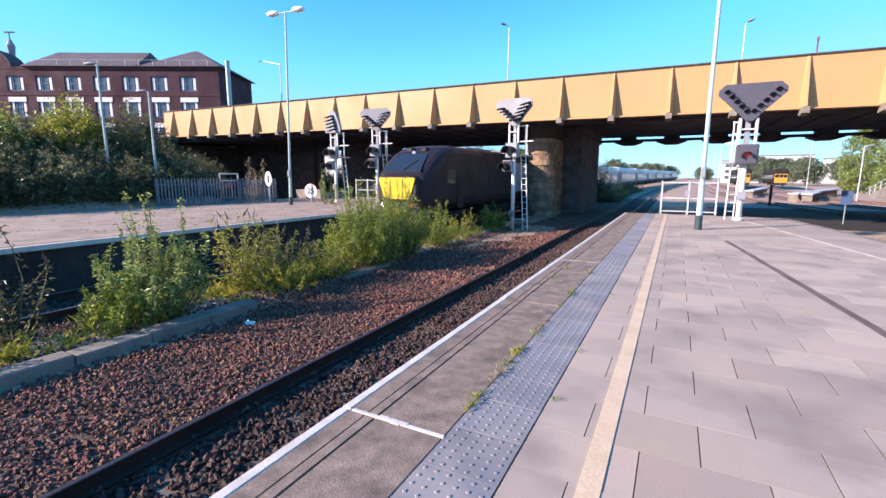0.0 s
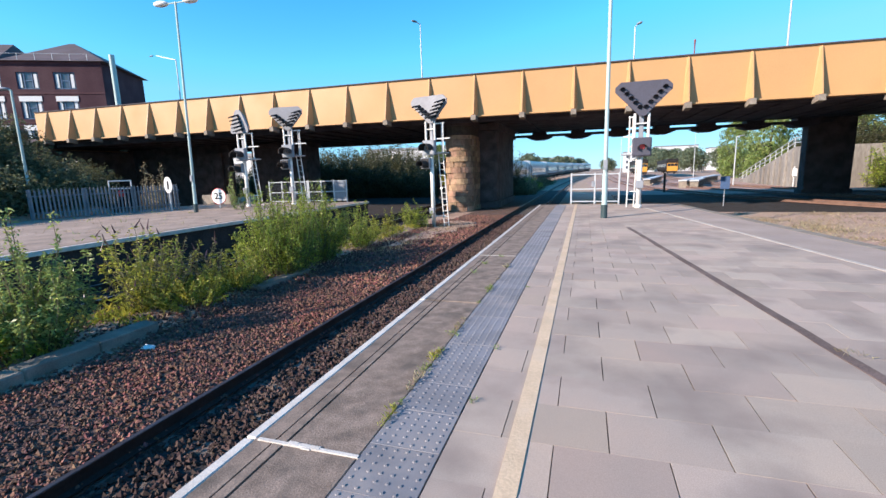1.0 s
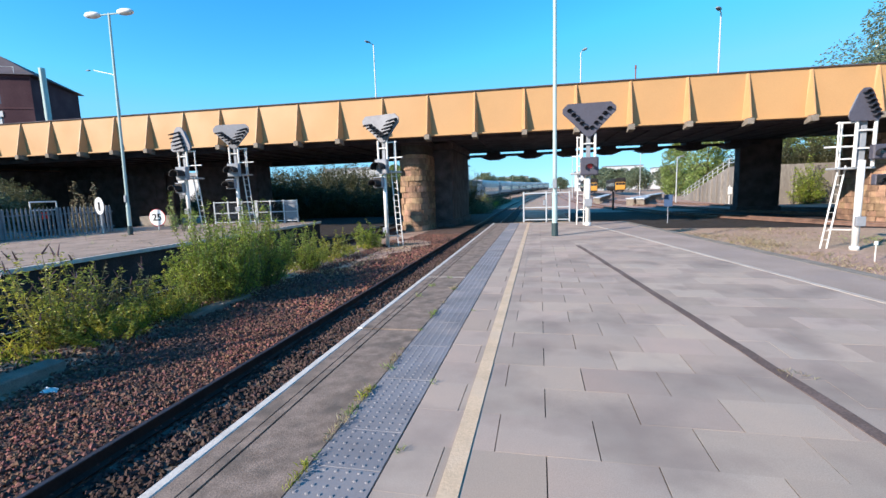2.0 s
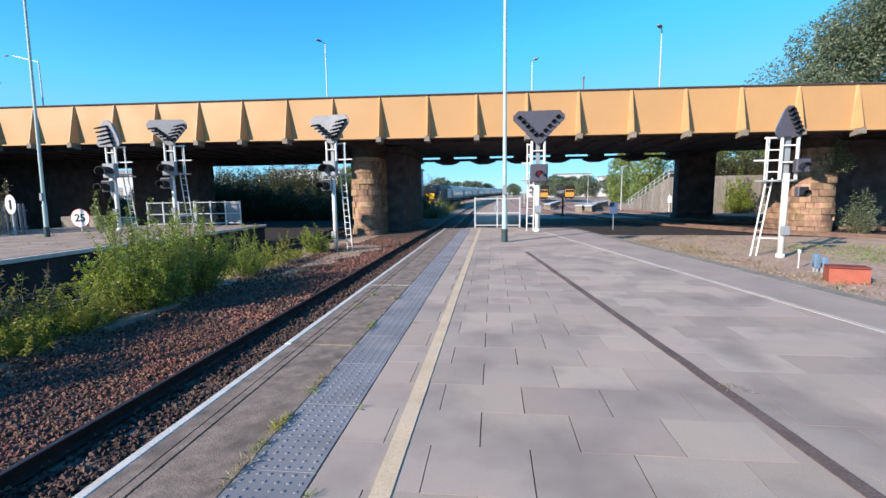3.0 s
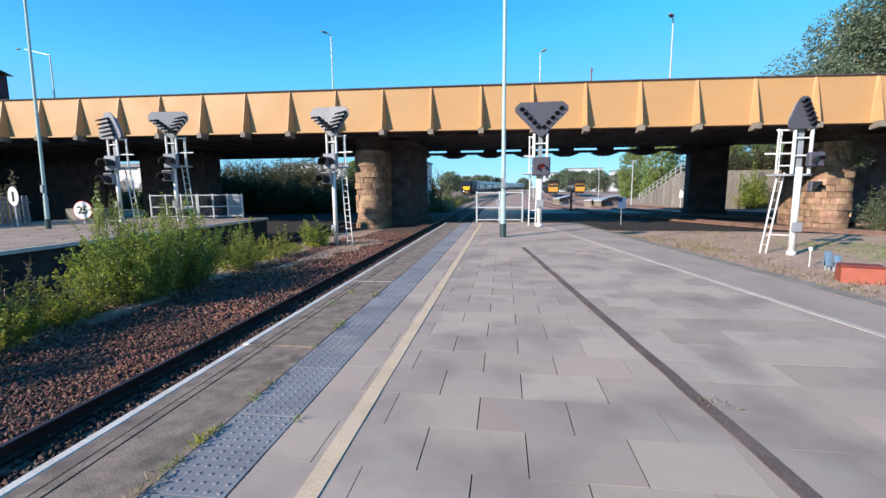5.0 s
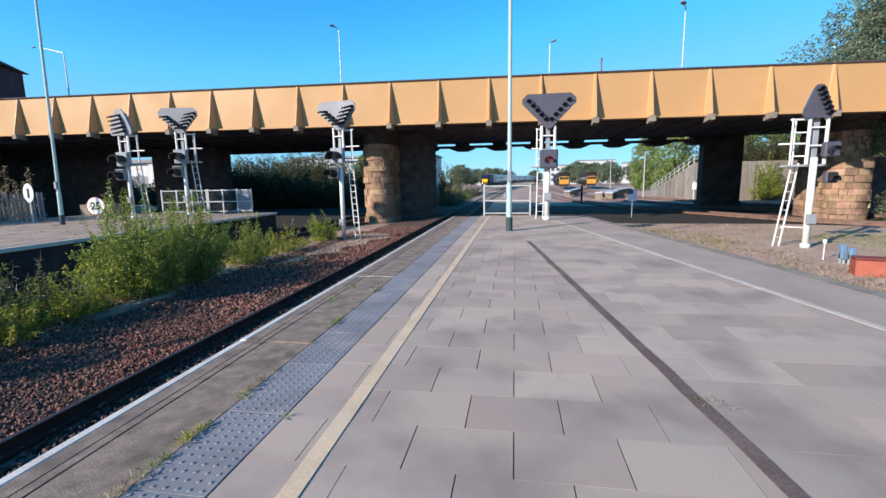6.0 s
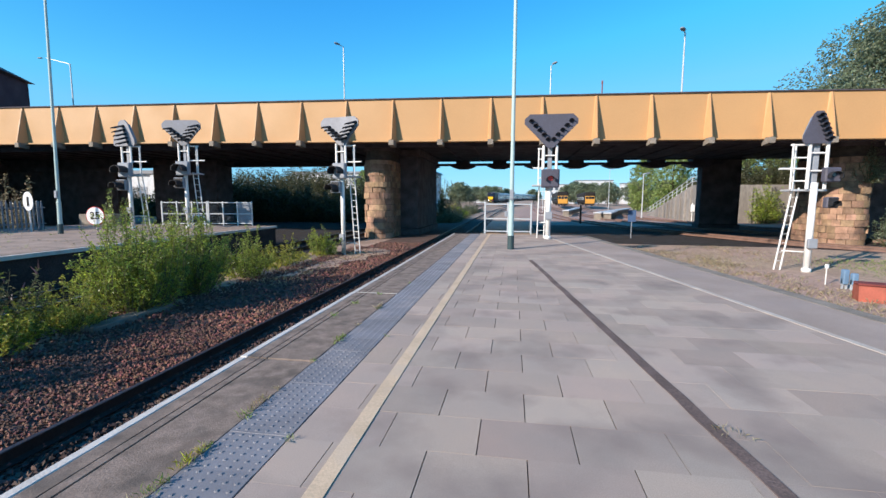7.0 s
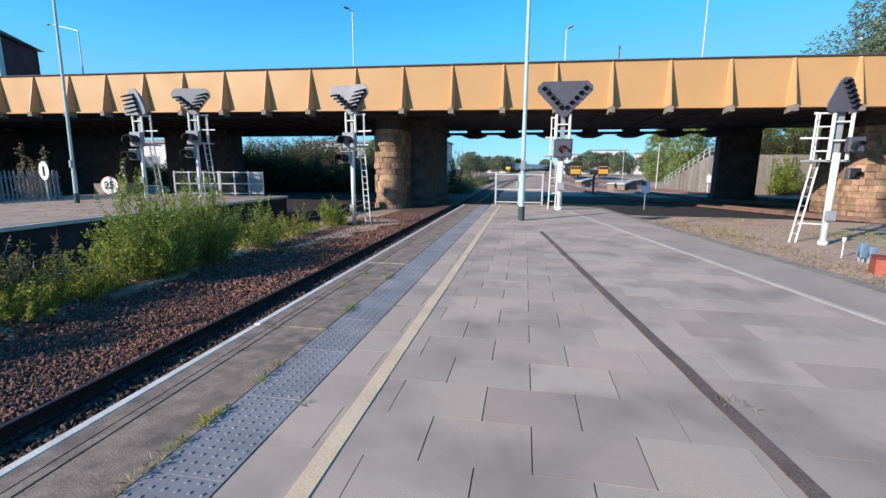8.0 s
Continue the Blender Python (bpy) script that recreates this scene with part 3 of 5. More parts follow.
part("edge_beam", prism(B(), [(XA, 4.8), (XE, 4.6), (XE, 5.05), (XA, 5.2)], PY + 1.3, PY + 1.55), M_SOOT, bridge)
part("back_girder", prism(B(), [(XA, 5.0), (XE, 5.0), (XE, 5.7), (XA, 5.9)], 43.6, 43.9), M_SOOT, bridge)

rear = thing("rail_bridge", 0, 0, 0, "older sooty girder bridge close behind the road bridge", "bridge")
part("deck", box(B(), -46, XE, 44.2, 45.4, 5.41, 5.6), M_SOOT, rear)
part("edge_girder", box(B(), -46, XE, 44.0, 44.2, 5.04, 5.6), M_SOOT, rear)
x = -5.75
while x < 22:
    o = [(x - 1.2, 4.62), (x - 0.85, 4.48), (x - 0.45, 4.36), (x + 0.45, 4.36), (x + 0.85, 4.48), (x + 1.2, 4.62), (x + 0.62, 4.85), (x + 0.62, 5.4), (x - 0.62, 5.4), (x - 0.62, 4.85)]
    part("main_beam", prism(B(), o, 44.11, 45.4), M_SOOT, rear)
    part("tie_bar", box(B(), x - 1.75, x + 1.75, 44.02, 44.10, 4.60, 4.84), M_SOOT, rear)
    x += 3.5


part("main_beam", box(B(), -46, -7.2, 44.21, 45.4, 4.74, 5.405), M_SOOT, rear)


def stone_pier(x0, x1, y0, y1, top, label, rows_to, seed, width=0.72):
    """A pier with a rounded nose: dark core, and courses of rough sandstone blocks round the nose and along the sides."""
    p = thing("bridge_pier", 0, 0, 0, label, "bridge pier")
    cx, rad = (x0 + x1) / 2, (x1 - x0) / 2
    yc = y0 + rad
    arc = [math.pi + math.pi * k / 12 for k in range(13)]
    core = [(cx + (rad - 0.06) * math.cos(t), yc + (rad - 0.06) * math.sin(t)) for t in arc] + [(x1 - 0.06, y1), (x0 + 0.06, y1)]
    part("core", prism(B(), core, GZ - 0.05, top, "z"), M_MORTAR, p)
    part("cap", prism(B(), [(cx + (rad + 0.07) * math.cos(t), yc + (rad + 0.07) * math.sin(t)) for t in arc] + [(x1 + 0.07, y1), (x0 - 0.07, y1)], top - 0.38, top - 0.02, "z"), M_OLD_WALL, p, "sooty cap stones")
    r = random.Random(seed)
    z, row = GZ, 0
    while z < rows_to:
        h = min(r.uniform(0.30, 0.42), rows_to - z + 0.05)
        ht = min(z + h - 0.008, top - 0.4)
        if ht - z < 0.08:
            break
        t = math.pi - (0.4 if row % 2 else 0.0)
        while t < 2 * math.pi - 0.02:
            dt = width / rad * r.uniform(0.75, 1.2)
            ta, tb = max(t, math.pi), min(t + dt, 2 * math.pi)
            if tb - ta > 0.06:
                out = rad + r.uniform(-0.05, 0.10)
                g = 0.008 / rad
                ts = [ta + g + (tb - ta - 2 * g) * q / 3 for q in range(4)]
                o = [(cx + out * math.cos(q), yc + out * math.sin(q)) for q in ts] + [(cx + (rad - 0.2) * math.cos(q), yc + (rad - 0.2) * math.sin(q)) for q in ts[::-1]]
                part("stone_block", prism(B(), o, z + 0.008, ht, "z"), M_STONE, p)
            t = tb if tb > ta else t + dt
        for side, xs in ((1, x1), (-1, x0)):
            y = yc - (0.3 if row % 2 else 0.0)
            while y < min(y1, yc + 4):
                e = min(y + width * r.uniform(0.9, 1.2), y1)
                a = max(y, yc + 0.004)
                part("stone_block", box(B(), xs - 0.2 if side > 0 else xs - r.uniform(0.0, 0.05), xs + r.uniform(0.0, 0.05) if side > 0 else xs + 0.2, a + 0.006, e - 0.006, z + 0.008, ht, 0.015), M_STONE, p)
                y = e
        z += h
        row += 1
    return p


stone_pier(-7.4, -5.5, 30.1, 33.1, 5.05, "rounded sandstone bridge pier with sunlit coursed front", 4.0, 11)
stone_pier(21.3, 23.6, 31.0, 35.0, 5.05, "weathered rounded sandstone pier overgrown with bushes", 4.0, 12, 0.5)


def plain_pier(x0, x1, y0, y1, top, label):
    p = thing("bridge_pier", (x0 + x1) / 2, (y0 + y1) / 2, GZ, label, "bridge pier")
    w, d, h = (x1 - x0) / 2, (y1 - y0) / 2, top - GZ
    part("shaft", box(B(), -w, w, -d, d, 0.5, h - 0.45, 0.05), M_OLD_WALL, p)
    part("cap", box(B(), -w - 0.15, w + 0.15, -d - 0.15, d + 0.15, h - 0.449, h, 0.03), M_OLD_WALL, p)
    part("footing", box(B(), -w - 0.12, w + 0.12, -d - 0.12, d + 0.12, -0.05, 0.499, 0.03), M_OLD_WALL, p)
    return p


plain_pier(-6.2, -4.2, 33.16, 41.0, 4.99, "sooty masonry pier wall under the bridge deck")
plain_pier(19.0, 22.2, 44.3, 45.4, 5.4, "sooty brick pier below the older bridge")
plain_pier(-30.5, -24.0, 38.6, 40.9, 4.97, "sooty brick pier behind the far platform")
# Thin wall added to fill the dark shade under the far span.
plain_pier(22.4, 70, 36.2, 36.9, 4.95, "thin dark wall filling the shade at the far side")
ab = thing("bridge_abutment", 0, 0, 0, "sooty brick abutment below the bridge end", "bridge abutment")
part("wall", box(box(B(), -70, -32.8, 38.0, 38.6, GZ, 5.05), -70, -38.6, 38.6, 43.5, GZ, 5.05), M_OLD_WALL, ab)
part("bearing_shelf", box(B(), -70, -32.7, 37.88, 37.99, 3.9, 4.3, 0.03), M_OLD_WALL, ab)
part("wing_wall", box(B(), -46.3, -45.7, 27.5, 38.0, GZ, 4.7, 0.05), M_OLD_WALL, ab)
part("pilaster", box(B(), -34.6, -33.4, 37.6, 37.87, GZ, 4.2, 0.03), M_OLD_WALL, ab)


# ---- street and platform lamps ----
def street_lamp(x, y, z0, z1, arm, label, r=0.07, material=M_STEEL, base=None):
    p = thing("street_lamp", x, y, z0, label, "street lamp")
    h = z1 - z0
    part("pole", rod(B(), (0, 0, 0), (0, 0, h), r, r * 0.6, 10), material, p)
    ax, ay = arm
    ln = math.hypot(ax, ay)
    rise = 0.25 if ln > 2 else 0.12
    part("arm", rod(B(), (0, 0, h - 0.03), (ax, ay, h + rise * ln), r * 0.5, r * 0.4, 6), material, p)
    bm = B()
    bmesh.ops.create_uvsphere(bm, u_segments=10, v_segments=6, radius=1, matrix=pose(ax * 1.25, ay * 1.25, h + (rise + 0.01) * ln, 0, 0, math.degrees(math.atan2(ay, ax))) @ Matrix.Diagonal((0.36, 0.14, 0.08, 1)))
    part("lantern", bm, M_GREYBOX, p, smooth=True)
    return p


street_lamp(-12.25, 40, 5.2, 14.6, (-0.25, -0.5), "slim steel street lamp on the bridge")
street_lamp(5.4, 40, 5.2, 12.3, (0.2, -0.4), "slim distant steel street lamp on the bridge")
street_lamp(12.1, 30, 5.2, 11.0, (-0.22, -0.35), "pale steel street lamp on the bridge deck", 0.06)
street_lamp(-48.8, 48, GZ, 17.0, (-3.2, 0.0), "street lamp with a long arm behind the bridge end", 0.11)
for x, y, zt, lab in ((-24.3, 13, 7.0, "pale platform lamp rising from the brambles"), (-23.3, 14.8, 5.9, "shorter pale platform lamp rising from the brambles")):
    street_lamp(x, y, 0.0, zt, (-0.3, -0.1), lab, 0.075, M_TEALPOST)
p = solid("chimney_pipe", box(rod(B(), (-46.9, 38, 4.85), (-46.9, 38, 15.1), 0.27, 0.27, 12), -47.25, -46.55, 37.65, 38.35, 4.85, 5.3), M_TEALPOST, "tall grey flue pipe behind the bridge parapet", "pipe")
p = solid("marker_post", rod(rod(B(), (7.65, 29.9, 5.1), (7.65, 29.9, 8.45), 0.035, 0.035), (7.65, 29.9, 8.3), (7.65, 29.9, 8.5), 0.05, 0.05), M_POSTRED, "red marker post on the bridge", "post")


def platform_lamp(x, y, h, label):
    p = thing("platform_lamp", x, y, 0, label, "lamp post")
    part("base", rod(B(), (0, 0, 0), (0, 0, 0.42), 0.105, 0.10, 14), M_DARKPOST, p, "dark green base of the post")
    bm = rod(B(), (0, 0, 0.42), (0, 0, 1.3), 0.085, 0.08, 14)
    rod(bm, (0, 0, 1.3), (0, 0, 1.36), 0.095, 0.07, 14)
    rod(bm, (0, 0, 1.36), (0, 0, h), 0.065, 0.045, 14)
    part("pole", bm, M_TEALPOST, p)
    part("crossbar", rod(B(), (-0.55, 0, h - 0.05), (0.55, 0, h - 0.05), 0.03), M_TEALPOST, p)
    for s in (-1, 1):
        bm = B()
        bmesh.ops.create_uvsphere(bm, u_segments=12, v_segments=8, radius=1, matrix=Matrix.Translation((s * 0.85, 0, h - 0.02)) @ Matrix.Diagonal((0.42, 0.2, 0.13, 1)))
        part("lantern", bm, M_SIGNWHITE, p, "white oval lantern", smooth=True)
    part("cable_box", box(B(), -0.06, 0.06, -0.13, -0.06, 1.5, 1.8, 0.01), M_GREYBOX, p)
    return p


platform_lamp(2.54, 15.2, 9.6, "tall pale green lamp post on the platform end")
platform_lamp(-16.2, 17.5, 9.55, "tall twin-lantern lamp post on the far platform").matrix_basis = pose(-16.2, 17.5, 0, 0, 1.7, 0)


# ---- signals ----
def signal(x, y, z0, board_z, kind, label, lit=False, side=1, turn=0.0):
    """A colour-light signal: white post, ladder, cage, two lamp housings and a sloping board of hooded route lamps on top."""
    p = thing("railway_signal", x, y, 0, label, "railway signal", group="signals at the platform ends", rz=turn)
    part("post", rod(rod(B(), (0, 0, z0), (0, 0, z0 + 0.12), 0.13, 0.13, 12), (0, 0, z0 + 0.1), (0, 0, board_z - 1.15), 0.095, 0.095, 12), M_WHITEPOST, p, smooth=True)
    zc = board_z - 1.35                                 # cage floor
    fa, fb = sorted((-0.36 * side, 0.62 * side))
    part("cage_floor", box(B(), fa, fb, -0.02, 0.6, zc - 0.06, zc, 0.01), M_STEEL, p)
    for cx, cy in ((-0.24, -0.06), (0.24, -0.06)):
        part("head_post", rod(B(), (cx, cy, zc), (cx, cy, board_z + 0.1), 0.05, 0.05, 8), M_WHITEPOST, p)
    part("cable_duct", box(B(), -0.08, 0.08, 0.02, 0.12, zc, board_z + 0.1, 0.01), M_GREYBOX, p)
    for cz in (0.55, 1.08):
        part("cross_bar", rod(B(), (-0.27, -0.06, zc + cz), (0.27, -0.06, zc + cz), 0.028, 0.028, 6), M_WHITEPOST, p)
    slim = 0.62 if kind == "full" else 1.0
    for u in (0.42 * slim, 0.66 * slim):
        part("guard_post", rod(B(), (u * side, 0.3 - 0.3 * (u > 0.5 * slim), zc), (u * side, 0.3 - 0.3 * (u > 0.5 * slim), board_z + 0.02), 0.026, 0.026, 6), M_WHITEPOST, p)
    for cz, u in ((0.62, 1.0 * slim), (1.33, 0.72 * slim)):
        part("guard_rail", rod(B(), (0.2 * side, 0.02, zc + cz), (u * side, 0.02, zc + cz), 0.03, 0.03, 6), M_WHITEPOST, p)
    if side < 0:
        for cz in (0.25, 0.95):
            part("guard_rail", rod(B(), (0.2 * side, 0.02, zc + cz), (0.66 * slim * side, 0.02, zc + cz), 0.024, 0.024, 6), M_WHITEPOST, p)
    # ladder beside the post
    lx, ly = 0.36 * slim * side, 0.25
    lean = {"mirror": 0.27, "full": 0.03}.get(kind, 0.16)
    top, foot = Vector((lx, ly, zc + 0.05)), Vector((lx + lean * side, ly + 0.12, z0))
    w = 0.09 if kind == "mirror" else 0.13
    lad = part("ladder", rod(rod(B(), top + Vector((-w, 0, 0)), foot + Vector((-w, 0, 0)), 0.026, 0.026, 6), top + Vector((w, 0, 0)), foot + Vector((w, 0, 0)), 0.026, 0.026, 6), M_WHITEPOST, p)
    n = int((zc - z0) / 0.28)
    for i in range(1, n):
        c = foot.lerp(top, i / n)
        part("rung", rod(B(), c + Vector((-w, 0, 0)), c + Vector((w, 0, 0)), 0.008 if side < 0 else 0.014, 0.008 if side < 0 else 0.014, 5), M_WHITEPOST, lad)
    zs = z0 + 0.62
    c = foot.lerp(top, 0.62 / (zc - z0))
    part("ladder_stay", rod(B(), (0, 0.02, zs), (c.x, c.y, zs), 0.02, 0.02, 6), M_WHITEPOST, p)
    part("junction_box", box(B(), -0.12, 0.14, -0.2, -0.09, z0 + 0.75, z0 + 1.05, 0.015), M_GREYBOX, p)
    # main lamp housing and the small lower one
    heads = [(0.02, zc + 0.22, 0.66, "main_head"), (-0.20, zc - 0.50, 0.50, "subsidiary_head")]
    if kind == "full":
        heads = heads[:1]
    if kind == "mirror":
        heads = [(0.30, zc + 0.42, 0.42, "main_head"), (0.36, zc - 0.40, 0.32, "subsidiary_head")]
    for hx, hz, s, name in heads:
        hd = part(name, box(B(), hx - s / 2, hx + s / 2, -0.32, -0.10, hz - s * 0.52, hz + s * 0.52, 0.03), M_BOARD_SHADED if side < 0 else M_GREYBOX, p, "grey lamp housing")
        part("face", box(B(), hx - s * 0.43, hx + s * 0.43, -0.335, -0.322, hz - s * 0.45, hz + s * 0.45, 0.004), M_BLACK if name != "main_head" else M_BOARD_SHADED if side < 0 else M_GREYBOX, hd)
        bm = B()
        k = 0.22 if lit else 0.36
        ring = [(hx + s * k * 1.15 * math.cos(a), hz - 0.05 + s * k * math.sin(a)) for a in [math.pi * j / 8 for j in range(-1, 10)]]
        prism(bm, ring + [(u * 0.9 + hx * 0.1, v * 0.9 + hz * 0.1) for u, v in ring[::-1]], -0.5 if side < 0 else -0.82, -0.33)
        part("hood", bm, M_BLACK, hd, "black lamp hood")
        part("lens", rod(B(), (hx, -0.34, hz), (hx, -0.352, hz), s * 0.14, s * 0.14, 14), R_LAMP if (lit and name == "main_head") else M_GLASS, hd)
    # the board of route lamps, an upturned rounded triangle (or half of one)
    zt = board_z + 1.25
    if kind == "full":
        o = [(-0.10, board_z), (0.10, board_z), (0.97, zt - 0.36), (0.97, zt - 0.20), (0.78, zt - 0.02), (-0.78, zt - 0.02), (-0.97, zt - 0.20), (-0.97, zt - 0.36)]
        hoods = [(s * (0.10 + 0.155 * i), board_z + 0.30 + 0.165 * i) for i in range(5) for s in (-1, 1)]
    elif kind == "right":
        o = [(-0.04, board_z), (0.20, board_z), (0.97, zt - 0.42), (0.97, zt - 0.20), (0.78, zt - 0.02), (-0.78, zt - 0.02), (-0.97, zt - 0.20), (-0.97, zt - 0.36)]
        hoods = [(0.34 + 0.125 * i, board_z + 0.30 + 0.165 * i) for i in range(5)] + [(0.16 - 0.17 * i, board_z + 0.27 + 0.13 * i) for i in range(5)]
    else:
        o = [(-0.50, board_z + 0.0), (0.50, board_z + 0.0), (0.58, board_z + 0.10), (0.56, board_z + 0.32), (0.22, zt - 0.14), (0.10, zt - 0.03), (-0.10, zt - 0.03), (-0.22, zt - 0.14), (-0.56, board_z + 0.32), (-0.58, board_z + 0.10)]
        o = [(u * 0.68 - 0.10, board_z + (v - board_z) * 0.78) for u, v in o] if kind == "mirror" else o
        hoods = [(0.17 - 0.06 * i, board_z + 0.12 + 0.135 * i) for i in range(6)] if kind == "mirror" else [(0.22 - 0.05 * i, board_z + 0.18 + 0.185 * i) for i in range(5)]
    bd = part("route_board", prism(B(), o, -0.16, -0.10), M_BOARD_SHADED if side < 0 else M_BOARD, p, "rounded backboard in a shaded tone" if side < 0 else "grey rounded backboard")
    part("route_casing", prism(B(), [(u * 0.75, board_z + 0.1 + (v - board_z) * 0.8) for u, v in o], -0.10, 0.14), M_GREYBOX, p)
    reach, r = (0.16, 0.085) if side < 0 else (0.44 if kind == "half" else 0.46, 0.078)
    for i, (hx, hz) in enumerate(hoods):
        r = 0.09 if kind == "right" and i > 4 else r
        ring = [(hx + r * 1.2 * math.cos(a), hz + r * math.sin(a)) for a in [math.pi * k / 6 for k in range(0, 7)]]
        bm = prism(B(), ring + [(hx + (u - hx) * 0.85, hz + (v - hz) * 0.85) for u, v in ring[::-1]], -0.161 - reach, -0.161)
        for v in bm.verts:
            if v.co.y < -0.2 and side > 0:
                v.co.x -= 0.18 if i < 5 else 0.02
                v.co.z -= 0.17 if i < 5 else 0.10
        rod(bm, (hx, -0.162, hz), (hx, -0.172, hz), r * 0.8, r * 0.8, 10)
        part("hood", bm, M_DULL if side < 0 else M_BLACK, bd, "black hood of a route lamp")
    return p


signal(-5.1, 21.0, GZ, 3.88, "right", "white-posted signal with hooded route board by the track", turn=-12)
signal(3.92, 19.0, 0.0, 3.42, "full", "white-posted signal with hooded route board on the platform", lit=True, side=-1)
signal(-13.8, 22.0, 0.0, 4.12, "right", "white-posted signal with hooded route board on the far platform", turn=8)
signal(-15.9, 20.8, 0.0, 3.98, "half", "white-posted signal with a narrow route board on the far platform")
signal(11.62, 16.8, -0.70, 3.2, "mirror", "white-posted signal with a dark narrow route board on waste ground", lit=False, side=-1)


# ---- signs ----
def disc_sign(x, y, zc, text, label):
    p = thing("speed_sign", x, y, 0, label, "speed sign")
    part("sign_post", rod(B(), (0, 0.05, 0), (0, 0.05, zc), 0.035, 0.035, 8), M_STEEL, p)
    part("rim", rod(B(), (0, 0.02, zc), (0, 0.0, zc), 0.45, 0.45, 32), M_SIGNRED, p, "red rim")
    part("plate", rod(B(), (0, 0.0, zc), (0, -0.012, zc), 0.42, 0.42, 32), M_SIGNWHITE, p, "white plate")
    cu = bpy.data.curves.new("digits", "FONT")
    cu.body, cu.size, cu.align_x, cu.align_y, cu.extrude, cu.offset = text, 0.50, "CENTER", "CENTER", 0.004, 0.012
    tmp = new("digits", cu)
    me = bpy.data.meshes.new_from_object(tmp)
    bpy.data.objects.remove(tmp)
    ob = new("digits", me)
    me.materials.clear()
    me.materials.append(M_BLACK)
    ob.parent = p
    ob.matrix_basis = pose(0, -0.018, zc, 90, 0, 0)
    tagged(ob, "black digits 25")
    p.matrix_basis = pose(x, y, 0, 0, 0, 8)
    return p


disc_sign(-17.35, 20.2, 0.64, "25", "round white speed sign with red rim reading 25")
p = thing("oval_sign", -18.7, 18.3, 0, "tall oval white sign plate on a post", "sign", rz=10)
part("sign_post", rod(B(), (0, 0.04, 0), (0, 0.04, 1.5), 0.035), M_STEEL, p)
bm = B()
bmesh.ops.create_cone(bm, cap_ends=True, segments=24, radius1=1, radius2=1, depth=0.02, matrix=pose(0, 0, 1.35, 90, 0, 0) @ Matrix.Diagonal((0.22, 0.42, 1, 1)))
part("plate", bm, M_SIGNWHITE, p)
part("symbol", box(B(), -0.05, 0.05, -0.018, -0.0101, 1.12, 1.55, 0.003), M_BLACK, p, "dark upright bar")


# ---- fences and gates ----
def mesh_fence(name, x0, y0, x1, y1, h, label, posts, gate=False):
    d = math.hypot(x1 - x0, y1 - y0)
    p = thing(name, x0, y0, 0, label, "gate" if gate else "fence", rz=math.degrees(math.atan2(y1 - y0, x1 - x0)))
    for i in range(posts + 1):
        u = d * i / posts
        part("post", box(B(), u - 0.035, u + 0.035, -0.035, 0.035, 0, h + 0.04, 0.006), M_STEEL, p)
    for z in (0.12, h * 0.5, h - 0.03):
        part("rail", box(B(), 0.036, d - 0.036, -0.02, 0.02, z - 0.025, z + 0.025, 0.004), M_STEEL, p)
    for i in range(posts):
        bm = B()
        a, b = d * i / posts + 0.04, d * (i + 1) / posts - 0.04
        n = int((b - a) / 0.055)
        for k in range(1, n):
            u = a + (b - a) * k / n
            box(bm, u - 0.0018, u + 0.0018, -0.0018, 0.0018, 0.12, h - 0.03)
        for k in range(1, int(h / 0.12)):
            box(bm, a, b, -0.008, -0.003, k * 0.12 - 0.0018, k * 0.12 + 0.0018)
        part("wire_panel", bm, M_FENCE, p, "welded wire mesh panel")
    return p


g = mesh_fence("metal_gate", 1.38, 21.15, 3.36, 21.1, 1.33, "pale steel mesh gate closing off the platform end", 2, True)
part("latch", box(B(), 0.85, 0.97, -0.06, -0.036, 0.75, 1.0, 0.01), M_GREYBOX, g)
f = mesh_fence("mesh_fence", -16.5, 23.4, -14.1, 23.85, 1.3, "pale mesh fence at the far platform end", 3)
f = mesh_fence("mesh_fence", -14.02, 23.87, -11.7, 24.3, 1.3, "pale mesh fence with a sheeted panel beside the far signals", 3)
part("infill_sheet", box(B(), 1.62, 2.30, 0.012, 0.02, 0.16, 1.25, 0.002), M_GREYBOX, f, "pale grey sheet panel")
fence = thing("palisade_fence", -21.3, 13.6, 0, "grey steel palisade fence below the brambles", "fence", rz=math.degrees(math.atan2(5.9, 2.0)))
L = math.hypot(5.9, 2.0)
for z in (0.3, 1.05):
    part("rail", box(B(), 0, L, 0.015, 0.06, z - 0.025, z + 0.025), M_FENCE, fence)
for i in range(int(L / 0.155)):
    u = 0.05 + i * 0.155
    part("pale", prism(B(), [(u - 0.035, 0.03), (u + 0.035, 0.03), (u + 0.035, 1.28), (u, 1.38), (u - 0.035, 1.28)], -0.012, 0.012), M_FENCE, fence)
for i in range(4):
    part("post", box(B(), i * 2.0 - 0.05, i * 2.0 + 0.05, 0.062, 0.16, 0, 1.35), M_FENCE, fence)
p = thing("notice_frame", -20.6, 16.6, 0, "small white framed gate with a red notice", "gate", rz=70)
for u in (0, 0.95):
    part("post", rod(B(), (u, -0.12, 0), (u, -0.12, 1.65), 0.03), M_WHITEPOST, p)
part("top_bar", rod(B(), (0, -0.12, 1.63), (0.95, -0.12, 1.63), 0.03), M_WHITEPOST, p)
part("middle_bar", rod(B(), (0, -0.12, 1.25), (0.95, -0.12, 1.25), 0.025), M_WHITEPOST, p)
part("notice", box(B(), 0.36, 0.62, -0.17, -0.152, 0.85, 1.15), M_SIGNRED, p, "red notice")


